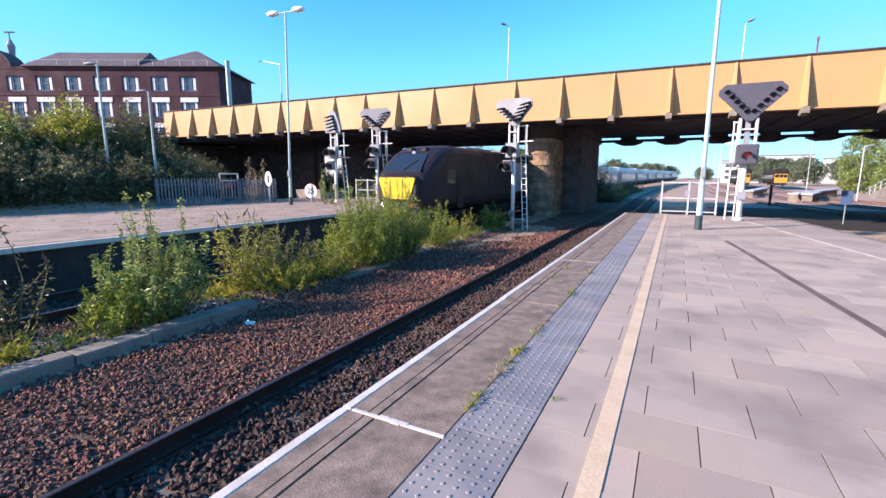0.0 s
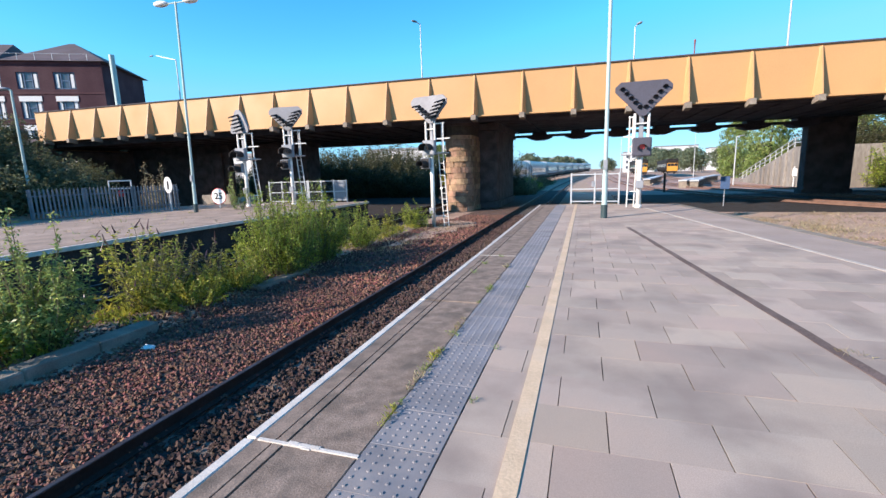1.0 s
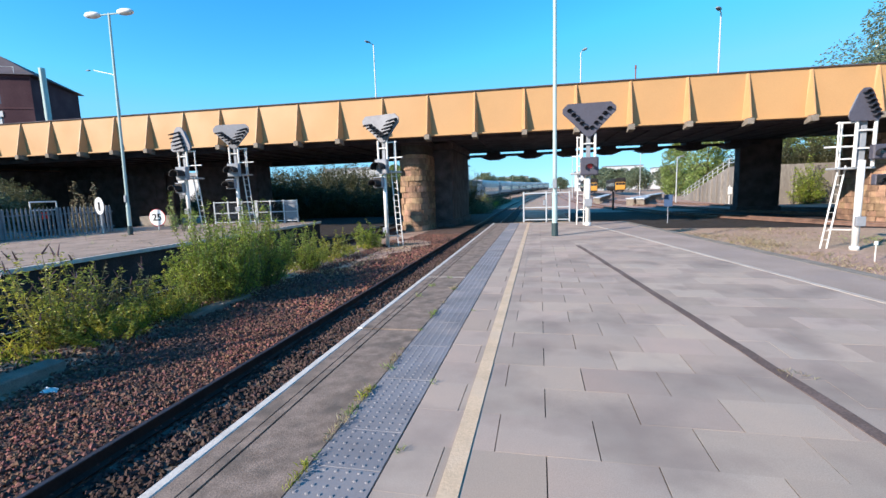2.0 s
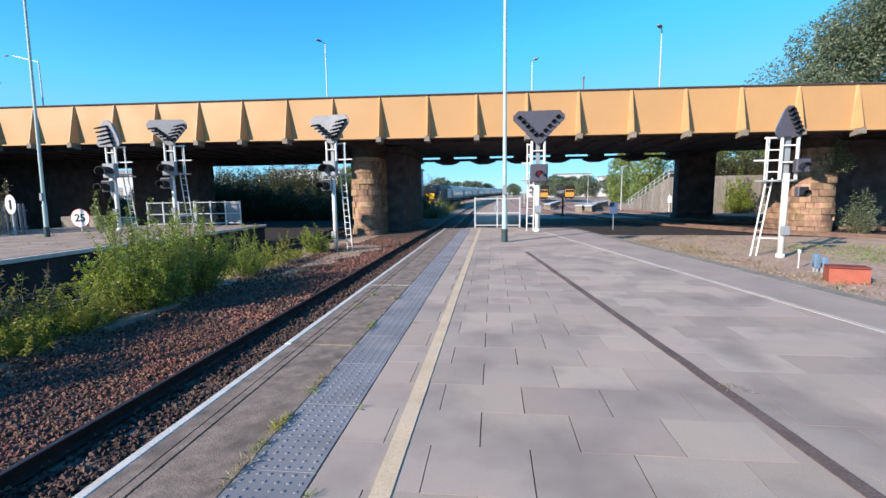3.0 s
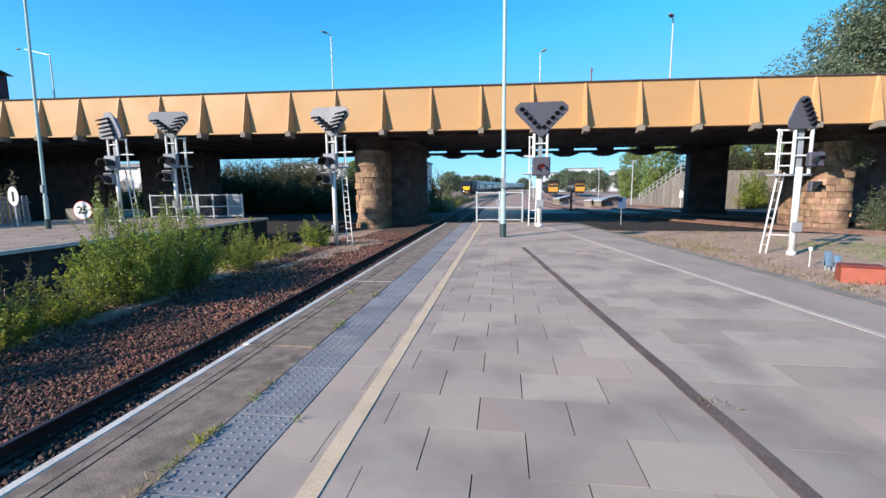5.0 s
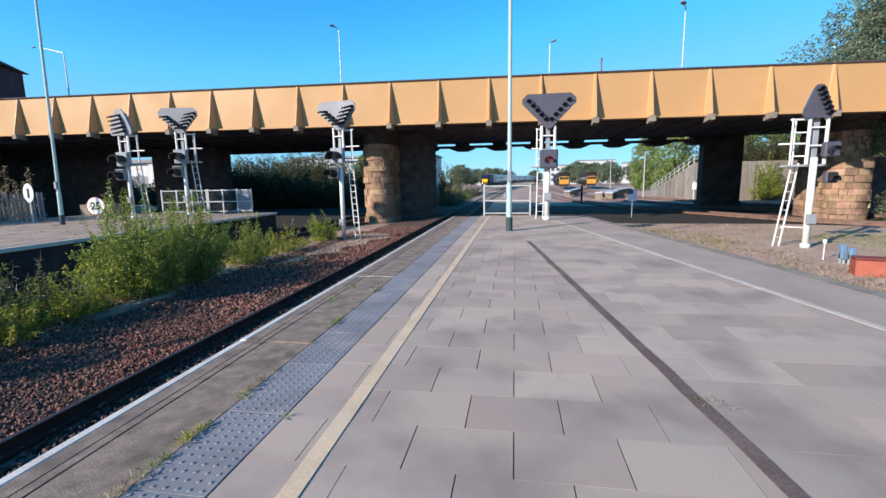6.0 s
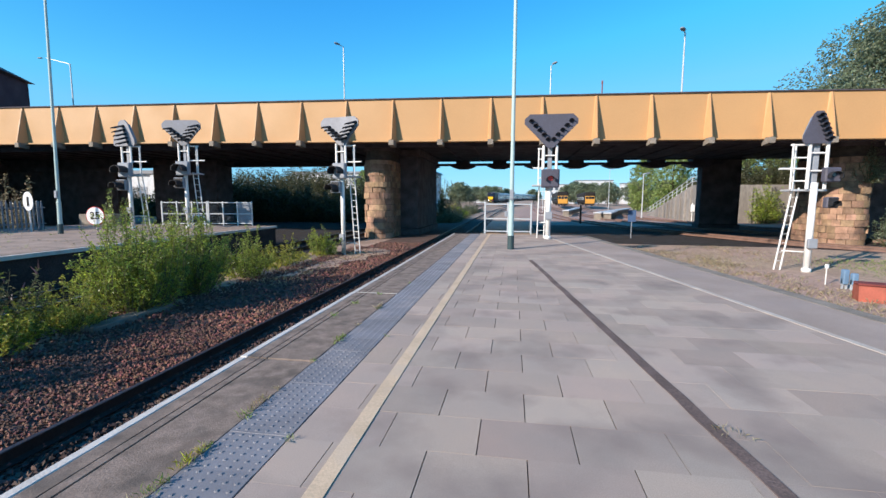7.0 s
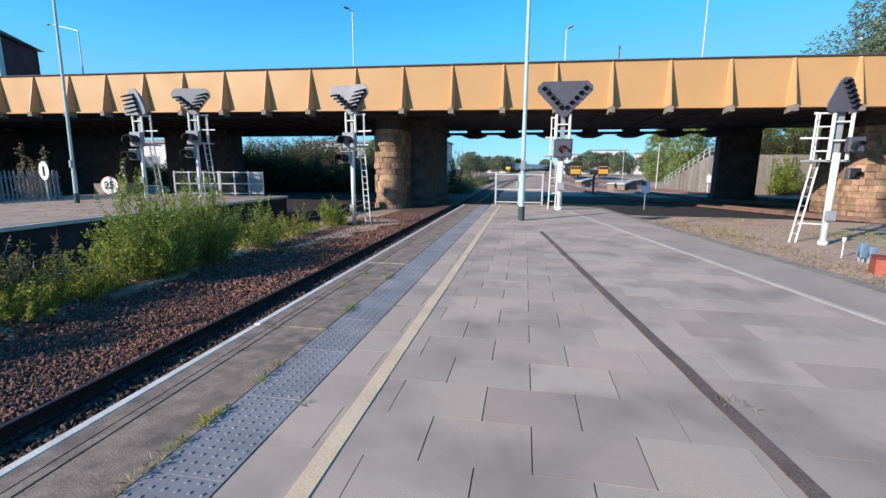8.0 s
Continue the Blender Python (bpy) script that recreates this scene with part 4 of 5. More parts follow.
# ---- brick building behind the bridge end ----
def brick_building():
    fx, fy = 1.866 - 0.4603 * 60, 0.228 + 0.8877 * 60          # middle of the line on which the front stands
    yaw = math.degrees(math.atan2(0.4603, 0.8877))
    b = thing("apartment_building", fx, fy, 0, "red-brick building with grey hipped roofs and white windows", "building", rz=yaw)
    ZE, Z0 = 15.2, GZ
    xs = [-55.3 + 3.72 * i for i in range(-7, 7)]
    rows = [(12.3, 14.15), (9.0, 11.5), (5.8, 8.3)]
    x0, x1 = -84.0, -29.0
    # front wall in strips with the window openings left free
    bm = B()
    zcuts = sorted({Z0, ZE} | {z for r in rows for z in r})
    for za, zb in zip(zcuts, zcuts[1:]):
        if any(abs(za - r[0]) < 0.01 for r in rows):
            e = [x0]
            for x in xs:
                e += [x - 1.1, x + 1.1]
            e.append(x1)
            for a, c in zip(e[::2], e[1::2]):
                box(bm, a, c, 0, 0.4, za, zb)
        else:
            box(bm, x0, x1, 0, 0.4, za, zb)
    box(bm, x1 - 0.4, x1, 0.4, 10, Z0, ZE)
    box(bm, x0, x0 + 0.4, 0.4, 10, Z0, ZE)
    box(bm, x0, x1, 9.6, 10, Z0, ZE)
    part("wall", bm, M_BRICK, b)
    for za, zb in ((11.75, 11.95), (8.5, 8.7), (15.0, 15.27)):
        part("brick_band", box(B(), x0, x1 + 0.03, -0.05, -0.002, za, zb), M_BRICKTRIM, b)
    part("interior", box(B(), x0 + 0.5, x1 - 0.5, 1.2, 1.3, Z0, ZE), M_BLACK, b)
    for ri, (za, zb) in enumerate(rows):
        for x in xs:
            w = part("window", box(box(box(box(box(B(), x - 1.1, x - 1.0, 0.12, 0.2, za, zb), x + 1.0, x + 1.1, 0.12, 0.2, za, zb), x - 1.0, x + 1.0, 0.12, 0.2, za, za + 0.1), x - 1.0, x + 1.0, 0.12, 0.2, zb - 0.1, zb), x - 0.45, x - 0.36, 0.12, 0.2, za + 0.1, zb - 0.1), M_BLUEFRAME, b)
            box_bm = box(B(), x + 0.36, x + 0.45, 0.12, 0.2, za + 0.1, zb - 0.1)
            box(box_bm, x - 0.36, x + 0.36, 0.13, 0.19, (za + zb) / 2 - 0.05, (za + zb) / 2 + 0.05)
            part("glazing_bar", box_bm, M_BLUEFRAME, w)
            part("pane", box(B(), x - 1.0, x + 1.0, 0.21, 0.225, za + 0.1, zb - 0.1), M_WINDOW, w)
            if ri:
                part("lintel", box(B(), x - 1.15, x + 1.15, -0.06, 0.11, zb - 0.55, zb + 0.02), M_FRAME, w, "white panel over the window")
            for xa in (x - 0.99, x + 0.55):
                part("side_light", box(B(), xa + 0.05, xa + 0.36, 0.10, 0.118, za + 0.15, zb - 0.2), M_FRAME, w, "white side panel")

    def hip(xa, xb, pa, pb, zr):
        bm = B()
        v = [bm.verts.new(p) for p in ((xa, -0.4, ZE + 0.1), (xb, -0.4, ZE + 0.1), (xb, 10.4, ZE + 0.1), (xa, 10.4, ZE + 0.1), (pa, 5, zr), (pb, 5, zr))]
        for f in ((0, 1, 5, 4), (1, 2, 5), (2, 3, 4, 5), (3, 0, 4), (3, 2, 1, 0)):
            bm.faces.new([v[i] for i in f])
        bmesh.ops.recalc_face_normals(bm, faces=bm.faces[:])
        part("roof", bm, M_ROOF, b, "grey hipped slate roof")
    hip(-54.2, -39.3, -53.4, -40.6, 18.3)
    hip(-84.5, -65.2, -80, -69, 18.0)
    arch = [(-60.6 + 5.0 * math.cos(math.pi * k / 14), ZE + 0.1 + 2.5 * math.sin(math.pi * k / 14)) for k in range(15)]
    part("arched_gable", prism(B(), arch, -0.06, 2.0), M_BRICK, b, "red-brick gable with a curved top")
    arch = [(-60.6 + 5.15 * math.cos(math.pi * k / 14), ZE + 0.1 + 2.65 * math.sin(math.pi * k / 14)) for k in range(15)]
    inner = [(-60.6 + 5.01 * math.cos(math.pi * k / 14), ZE + 0.1 + 2.51 * math.sin(math.pi * k / 14)) for k in range(15)]
    part("coping", prism(B(), arch + inner[::-1], -0.2, 2.1), M_ROOF, b, "grey coping over the curved gable")
    hip(-39.2, -28.4, -34.6, -34.0, 18.5)
    for i in range(14):
        x = -53 + i * 1.75
        part("roof_rail", rod(B(), (x, -0.2, ZE + 0.1), (x, -0.2, ZE + 0.9), 0.03, 0.03, 5), M_STEEL, b)
    part("roof_rail", rod(B(), (-53, -0.2, ZE + 0.88), (-30.2, -0.2, ZE + 0.88), 0.025, 0.025, 5), M_STEEL, b)
    bm = rod(B(), (-58.0, 3, 16.0), (-58.0, 3, 20.4), 0.06, 0.06, 6)
    part("weather_vane", box(bm, -58.6, -57.2, 2.97, 3.03, 20.2, 20.4), M_BLACK, b)
    part("cupola", rod(rod(B(), (-58.0, 3, 16.0), (-58.0, 3, 18.6), 0.2, 0.5, 10), (-58.0, 3, 18.6), (-58.0, 3, 19.5), 0.5, 0.1, 10), M_GREYBOX, b)


brick_building()
bm = prism(B(), [(-21.7, GZ), (-21.7, 0.05), (-24.5, 0.9), (-30, 3.0), (-36, 4.6), (-140, 4.8), (-140, GZ)], -40, 17.5)
solid("embankment", bm, M_GROUND, "overgrown earth bank behind the far platform", "embankment", kind="structure")
bm = prism(B(), [(-46.4, GZ), (-46.4, 4.9), (-140, 4.9), (-140, GZ)], 17.6, 40)
solid("road_bank", bm, M_GROUND, "earth bank carrying the road and building", "embankment", kind="structure")


# ---- plants ----
def bush_meshes(seed, h, r, stems, leaves, length, width, lean=0.25, upright=0.6, ball=0.0, bare=0.12, even=0.35):
    """Stems and leaves of one bush: stems that rise and lean outwards, leaves along and round them."""
    g = np.random.default_rng(seed)
    sv, sf, cs, ds, tips = [], [], [], [], []
    for i in range(stems):
        a, rad = g.uniform(0, 2 * np.pi), r * math.sqrt(g.uniform(0, 1))
        hh = h * (g.uniform(even, 0.95) if g.uniform() < 0.8 else g.uniform(0.9, 1.18)) * (1 - 0.45 * (rad / r) ** 2)
        p0 = np.array([rad * 0.55 * math.cos(a), rad * 0.55 * math.sin(a), 0])
        tip = np.array([rad * math.cos(a) + lean * h * g.normal(0, 0.35), rad * math.sin(a) + lean * h * g.normal(0, 0.35), hh])
        bend = g.normal(0, 0.06 * h, 3) * (1, 1, 0.2)
        k = 5
        tips.append((tip, bend))
        path = [p0 * (1 - t) + tip * t + bend * math.sin(math.pi * t) for t in np.linspace(0, 1, k)]
        o = len(sv)
        rr0 = 0.006 + 0.006 * h
        for j, q in enumerate(path):
            w = rr0 * (1 - 0.8 * j / (k - 1))
            sv += [tuple(q + np.array(d) * w) for d in ((1, 0, 0), (-0.5, 0.87, 0), (-0.5, -0.87, 0))]
        for j in range(k - 1):
            for e in range(3):
                sf.append((o + 3 * j + e, o + 3 * j + (e + 1) % 3, o + 3 * j + 3 + (e + 1) % 3, o + 3 * j + 3 + e))
        m = int(leaves / stems * g.uniform(0.7, 1.3))
        t = bare + (1 - bare) * g.uniform(0, 1, m) ** 0.8
        base = np.array([p0 * (1 - x) + tip * x + bend * math.sin(math.pi * x) for x in t])
        spread = g.normal(0, 1, (m, 3)) * (0.055 * h + ball * r) * np.array((1, 1, 0.7)) * (1.2 - 1.0 * t)[:, None]
        cs.append(base + spread * 0.7)
        d = g.normal(0, 1, (m, 3))
        d[:, 2] = d[:, 2] * 0.5 + upright
        ds.append(d)
    cs, ds = np.concatenate(cs), np.concatenate(ds)
    cs[:, 2] = np.maximum(cs[:, 2], 0.01)
    me = bpy.data.meshes.new("stalk")
    me.from_pydata(sv, [], sf)
    return me, leaf_mesh("leaves", cs, ds, length, width, g), tips


def bush(name, x, y, z, label, leaf, seed, h, r, stems, leaves, length, width, flowers=0, category="bush", **kw):
    p = thing(name, x, y, z, label, category)
    a, b, tips = bush_meshes(seed, h, r, stems, leaves, length, width, **kw)
    tagged(add_mesh("stalk", a, M_STEM, p), kind="stuff")
    tagged(add_mesh("foliage", b, leaf, p), kind="stuff")
    if flowers:
        g = np.random.default_rng(seed + 50)
        bm = B()
        for i in range(flowers):
            q = Vector(tips[(i * 3) % len(tips)][0]) - Vector((0, 0, 0.03))
            d = Vector((g.normal(0, 0.5), g.normal(0, 0.5), 1)).normalized() * g.uniform(0.12, 0.22)
            rod(bm, q, q + d, 0.018, 0.005, 5)
        tagged(part("flower", bm, L_FLOWER, p, "faded brown flower spikes"), kind="stuff")
    return p


bush("weed_clump", -5.75, 8.5, -0.97, "bright yellow-green weeds spilling over the trough", L_YEL, 35, 0.9, 0.85, 70, 5600, 0.06, 0.024)
bush("buddleia", -6.7, 8.0, -1.0, "dark twiggy buddleia with drooping dead flowers", L_DARK, 36, 1.35, 0.9, 50, 2200, 0.1, 0.024, 26, lean=0.45)
bush("buddleia", -6.15, 4.7, -0.97, "leafy buddleia bush with grey-green leaves beside the trough", L_BUD, 21, 1.95, 0.8, 76, 8500, 0.09, 0.030, 10, lean=0.22, bare=0.05)
bush("buddleia", -6.05, 3.9, -0.97, "low bright weed at the foot of the buddleia", L_BRIGHT, 22, 1.0, 0.6, 30, 3400, 0.07, 0.03)
bush("buddleia", -6.4, 6.8, -0.97, "thin buddleia with yellowing leaves and faded flowers", L_YEL, 23, 1.85, 0.7, 50, 3000, 0.09, 0.026, 26, lean=0.4)
bush("weed_clump", -5.7, 7.2, -0.97, "low yellow-green weeds between the tracks", L_YEL, 24, 0.75, 0.85, 56, 4800, 0.07, 0.026)
bush("weed_clump", -5.8, 10.3, -0.97, "tall bright green weed clump between the tracks", L_BRIGHT, 25, 2.25, 1.15, 150, 19000, 0.07, 0.030, lean=0.14, ball=0.04, bare=0.08, even=0.5, upright=0.9)
bush("weed_clump", -5.95, 12.0, -0.97, "tall dense green weed clump behind the trough", L_BRIGHT, 26, 2.3, 1.15, 130, 16000, 0.07, 0.030, lean=0.14, ball=0.04, bare=0.08, even=0.5, upright=0.9)
bush("weed_clump", -5.9, 14.6, -0.97, "feathery green weeds thinning out along the verge", L_BRIGHT, 27, 1.55, 1.0, 60, 5200, 0.08, 0.022, lean=0.15)
bush("weed_clump", -5.9, 17.0, -0.97, "low dry weeds along the verge", L_YEL, 28, 1.1, 0.8, 34, 2400, 0.08, 0.022)
bush("weed_clump", -5.9, 20.4, GZ + 0.05, "small green bush at the foot of the signal", L_BRIGHT, 29, 1.5, 0.75, 44, 4200, 0.08, 0.03)
bush("buddleia", -6.75, 2.75, -1.0, "dark buddleia with brown flower spikes near the far rail", L_DARK, 30, 2.1, 0.38, 18, 1100, 0.11, 0.03, 16)
bush("weed_clump", -5.95, 2.1, -0.97, "yellowing ground weeds beside the trough", L_YEL, 31, 0.5, 0.7, 30, 1500, 0.06, 0.02)
bush("weed_clump", -6.2, 0.9, -0.97, "scrubby green weeds on the verge", L_BUD, 32, 0.7, 0.6, 26, 1500, 0.07, 0.024)
bush("weed_clump", -15.2, 19.2, 0.0, "thin tall weed growing through the far platform", L_BUD, 33, 1.9, 0.5, 14, 700, 0.12, 0.035)
bush("weed_clump", -24.3, 22.0, GZ, "pale dry shrub in front of the abutment", L_DRY, 34, 4.2, 0.6, 30, 1900, 0.14, 0.045, bare=0.3)

# brambles on the bank, three shapes repeated
bank = []
for k, (leaf, lab) in enumerate(((L_DARK, "dark green bramble thicket on the bank"), (L_BRAMBLE, "grey-green bramble thicket on the bank"), (L_DARK, "dense dark shrub on the bank"))):
    bank.append(bush("bramble", -23.0 - k * 0.2, 8.0 + k * 2.2, 0.1, lab, leaf, 40 + k, 2.6, 1.7, 60, 5200, 0.17, 0.075, ball=0.22, upright=0.35))
rr = random.Random(9)
for i in range(15):
    y = 5.0 + 0.85 * i
    if i % 3:
        copy_thing(bank[i % 3], pose(-23.1 - rr.uniform(0, 0.8), y, 0.05, 0, 0, rr.uniform(0, 360)))
    copy_thing(bank[(i + 1) % 3], pose(-25.6 - rr.uniform(0, 0.8), y + 0.4, 1.0, 0, 0, rr.uniform(0, 360)))
    if y < 15:
        copy_thing(bank[(i + 2) % 3], pose(-28.2 - rr.uniform(0, 1), y + 0.2, 2.0, 0, 0, rr.uniform(0, 360)))
for i in range(6, 16):
    copy_thing(bank[(2 * i) % 3], pose(-24.5 - 1.35 * i + rr.uniform(-0.5, 0.5), 21.5 + 0.45 * i + rr.uniform(-0.8, 0.8), -0.1 + 0.10 * i, 0, 0, rr.uniform(0, 360)))
for i in range(7):
    copy_thing(bank[(i + 1) % 3], pose(-48.5 - 1.9 * i + rr.uniform(-0.5, 0.5), 20.5 + rr.uniform(-1.5, 5), 4.6, 0, 0, rr.uniform(0, 360)))
bush("shrub", -27.2, 12.9, 2.9, "sunlit yellow-green shrub on the bank", L_YEL, 45, 2.6, 1.5, 80, 8000, 0.18, 0.08, ball=0.25)
bush("shrub", -27.4, 9.6, 2.0, "sunlit green shrub on the bank", L_BRIGHT, 46, 2.7, 1.6, 60, 5000, 0.18, 0.08, ball=0.25)
bush("shrub", -26.2, 14.9, 1.6, "tall dark shrub beside the bridge end", L_DARK, 47, 4.0, 1.5, 60, 6000, 0.18, 0.08, ball=0.25)
bush("shrub", -31.0, 18.5, 3.4, "dark shrub below the bridge parapet", L_DARK, 48, 2.6, 1.8, 50, 4000, 0.2, 0.09, ball=0.25)


def tree(name, x, y, z, h, r, label, seed, leaves, size, leaf=L_TREE, trunk=0.3, low=0.25):
    """A tapered trunk, limbs, and a crown of leaf clumps round the limb ends with gaps between."""
    g = np.random.default_rng(seed)
    t = thing(name, x, y, z, label, "tree")
    bm = rod(B(), (0, 0, -0.3), (0, 0, h * 0.55), trunk, trunk * 0.45, 9)
    rod(bm, (0, 0, h * 0.53), (0.1 * r, 0.05 * r, h * 0.9), trunk * 0.45, trunk * 0.08, 7)
    clumps = []
    for i in range(80):
        a = i * 2.39996 + g.uniform(-0.3, 0.3)
        q = g.uniform(0, 1)
        zz = h * (low + (0.97 - low) * q)
        rad = r * math.sqrt(max(0.03, 1 - (2 * (q - 0.42)) ** 2 * 0.82)) * g.uniform(0.45, 1.0)
        end = Vector((rad * math.cos(a), rad * math.sin(a), zz))
        if i % 2 == 0:
            rod(bm, (0, 0, max(h * 0.2, zz - rad * 0.7)), end, trunk * 0.22, trunk * 0.04, 5, caps=False)
        clumps.append((end, r * g.uniform(0.20, 0.36)))
    part("trunk", bm, M_BARK, t)
    cs, ds = [], []
    for c, cr in clumps:
        m = leaves // len(clumps)
        d = g.normal(0, 1, (m, 3))
        d /= np.linalg.norm(d, axis=1)[:, None]
        rad = cr * g.uniform(0.55, 1.1, (m, 1))
        cs.append(np.array(c) + d * rad * np.array((1, 1, 0.8)))
        ds.append(d + g.normal(0, 0.5, (m, 3)))
    add_mesh("crown", leaf_mesh("crown", np.concatenate(cs), np.concatenate(ds), size, size * 0.55, g), leaf, t)
    return t


big = tree("tree", 39.3, 46.5, GZ, 20.0, 9.4, "large grey-green broadleaf tree behind the bridge", 60, 120000, 0.30, trunk=0.5)
mid = tree("tree", -21.0, 80, GZ, 7.0, 2.2, "slim green tree beside the line beyond the bridge", 61, 7000, 0.26, leaf=L_BUD, trunk=0.14, low=0.1)
tree("tree", 54, 70, 2.6, 13, 7, "broad green tree behind the retaining wall", 62, 16000, 0.45)
small = tree("tree", 28.0, 79, -1.0, 11.5, 3.0, "narrow green ivy-clad tree beside the ramp", 63, 14000, 0.3, leaf=L_BUD, low=0.05)
copy_thing(small, pose(33, 72, 2.5, 0, 0, 70))
copy_thing(small, pose(36, 67, 2.7, 0, 0, 200))
copy_thing(small, pose(43, 69, 2.7, 0, 0, 120))
copy_thing(small, pose(31, 106, GZ, 0, 0, 20))
copy_thing(mid, pose(-22.5, 92, GZ, 0, 0, 130))
copy_thing(mid, pose(-21.0, 71, GZ, 0, 0, 250))
bush("bush", -5.1, 57, GZ, "sunlit yellow-green bush beside the line", L_YEL, 64, 2.1, 1.3, 40, 3000, 0.22, 0.09, ball=0.25)
bush("bush", -4.9, 62, GZ, "low sunlit scrub beside the line", L_BRIGHT, 65, 1.8, 1.3, 40, 3000, 0.22, 0.09, ball=0.25)
bush("bush", -5.2, 51.5, GZ, "tall thin dark green bush past the pier", L_HEDGE, 73, 5.2, 0.9, 30, 2600, 0.2, 0.08, ball=0.15)
bush("bush", -4.7, 54, GZ, "golden dry scrub beside the line", L_DRY, 74, 2.6, 1.2, 46, 3200, 0.18, 0.06, ball=0.2)
far_trees = tree("tree", -20, 190, GZ, 9, 5, "distant dark green tree beyond the tracks", 66, 4200, 0.75)
r2 = random.Random(4)
for i in range(34):
    u = i / 33
    x = -60 + 190 * u + r2.uniform(-3, 3)
    y = 215 + 40 * math.sin(u * 7) + r2.uniform(-10, 10)
    if abs(x - line_x(min(y, 370))) < 7 or 6 < x < 30:
        continue
    o = copy_thing(far_trees, pose(x, y, GZ, 0, 0, r2.uniform(0, 360)))
copy_thing(far_trees, pose(30, 235, GZ, 0, 0, 40))
copy_thing(far_trees, pose(34.5, 240, GZ + 2, 0, 0, 90))
copy_thing(far_trees, pose(17, 330, GZ, 0, 0, 90))
copy_thing(far_trees, pose(-2, 310, GZ, 0, 0, 190))
copy_thing(far_trees, pose(40, 330, GZ, 0, 0, 10))
# hedge seen through the first span
hedge = bush("hedge_shrub", -26, 62, GZ, "overgrown hedge beyond the bridge, leaves toned for shade", L_HEDGE, 67, 6.6, 3.0, 80, 8000, 0.28, 0.13, ball=0.25, category="hedge")
for i in range(1, 12):
    copy_thing(hedge, pose(-47 + i * 2.9 + r2.uniform(-0.6, 0.6), 61 + r2.uniform(-1.5, 3.0), GZ + r2.uniform(-0.2, 0.5), 0, 0, r2.uniform(0, 360)))
for x, y in ((-12.6, 62), (-13.2, 70), (-12.8, 79), (-13.4, 90), (-12.6, 101), (-12.0, 113), (-11.5, 126)):
    copy_thing(hedge, pose(x - 3.0, y, GZ - 2.6, 0, 0, r2.uniform(0, 360)))
for k in range(9):
    copy_thing(bank[1 + k % 2], pose(-5.2 + r2.uniform(-0.5, 0.4) - 0.012 * (k * 5), 50 + 5.5 * k, GZ - 0.8, 0, 0, r2.uniform(0, 360)))
bush("shrub", 22.9, 31.0, 2.5, "feathery green shrub rooted in the stone pier", L_TREE, 68, 2.1, 0.9, 34, 1900, 0.16, 0.05, ball=0.15)
for x, y, z in ((-33, 49.5, -1.4), (-30, 50, -1.5), (-27.5, 49.5, -1.8), (-25, 50, -2.0), (-22.5, 49.6, -2.6), (-20, 50, -3.0), (-17.5, 50.4, -3.6), (-15, 50.2, -4.2), (-13, 50.8, -4.7), (-31, 57, -0.2), (-26, 58, 0.0), (-21.5, 57, -0.4)):
    copy_thing(hedge, pose(x, y, z, 0, 0, x * 53 % 360))
copy_thing(hedge, pose(-53, 60.5, GZ - 2.4, 0, 0, 40))
for x, y in ((-57, 61), (-50.5, 58.5), (-52, 63), (-48, 60), (-55, 58)):
    copy_thing(hedge, pose(x, y, GZ - 2.1, 0, 0, x * 37))
bush("shrub", 23.9, 30.2, GZ, "green bushy shrub at the foot of the stone pier", L_TREE, 71, 3.0, 0.8, 34, 2200, 0.14, 0.05, ball=0.15)
dull_shrub = bush("shrub", 36.0, 64.0, 2.7, "dull brown-green ivy shrub on the bank", L_HEDGE, 72, 3.8, 2.2, 60, 5000, 0.22, 0.1, ball=0.25)
wall_shrub = bush("shrub", 30.2, 56.0, GZ, "bright green shrub against the concrete wall", L_BRIGHT, 69, 4.8, 1.0, 40, 3600, 0.24, 0.1, ball=0.25)


def grass(name, spots, label, leaf, seed, n, h, spread):
    """Loose tufts of narrow blades."""
    g = np.random.default_rng(seed)
    cs, ds = [], []
    for x, y, z, s in spots:
        m = max(3, int(n * s))
        c = np.stack([x + g.normal(0, spread * s, m), y + g.normal(0, spread * s, m), np.full(m, z)], 1)
        d = g.normal(0, 0.5, (m, 3))
        d[:, 2] = 1.0
        cs.append(c)
        ds.append(d)
    ob = new(name, leaf_mesh(name, np.concatenate(cs), np.concatenate(ds), h, h * 0.07, g, droop=0.25))
    ob.data.materials.append(leaf)
    return tagged(ob, label, "grass", kind="stuff")


r3 = random.Random(8)
grass("dry_grass", [(right_edge(y) + r3.uniform(0.1, 4.0), y + r3.uniform(-0.3, 0.3), -0.71, r3.uniform(0.5, 1.3)) for y in np.linspace(6, 22, 130)], "dry yellow grass on the waste ground", L_DRY, 80, 60, 0.17, 0.30)
grass("dry_grass", [(r3.uniform(6.5, 14), r3.uniform(18, 24), -0.71, r3.uniform(0.4, 1.0)) for y in range(60)], "sparse dry grass towards the bridge", L_DRY, 81, 50, 0.14, 0.4)
grass("green_grass", [(right_edge(y) + r3.uniform(0.2, 1.6), y, -0.71, r3.uniform(0.5, 1.2)) for y in np.linspace(6, 12.5, 26)], "rank green grass behind the platform edge", L_BUD, 82, 70, 0.34, 0.24)
grass("verge_grass", [(r3.uniform(-7.0, -5.6), r3.uniform(0, 20), -0.97, r3.uniform(0.4, 1.2)) for y in range(150)], "yellowing grass tufts on the verge", L_YEL, 83, 26, 0.28, 0.14)
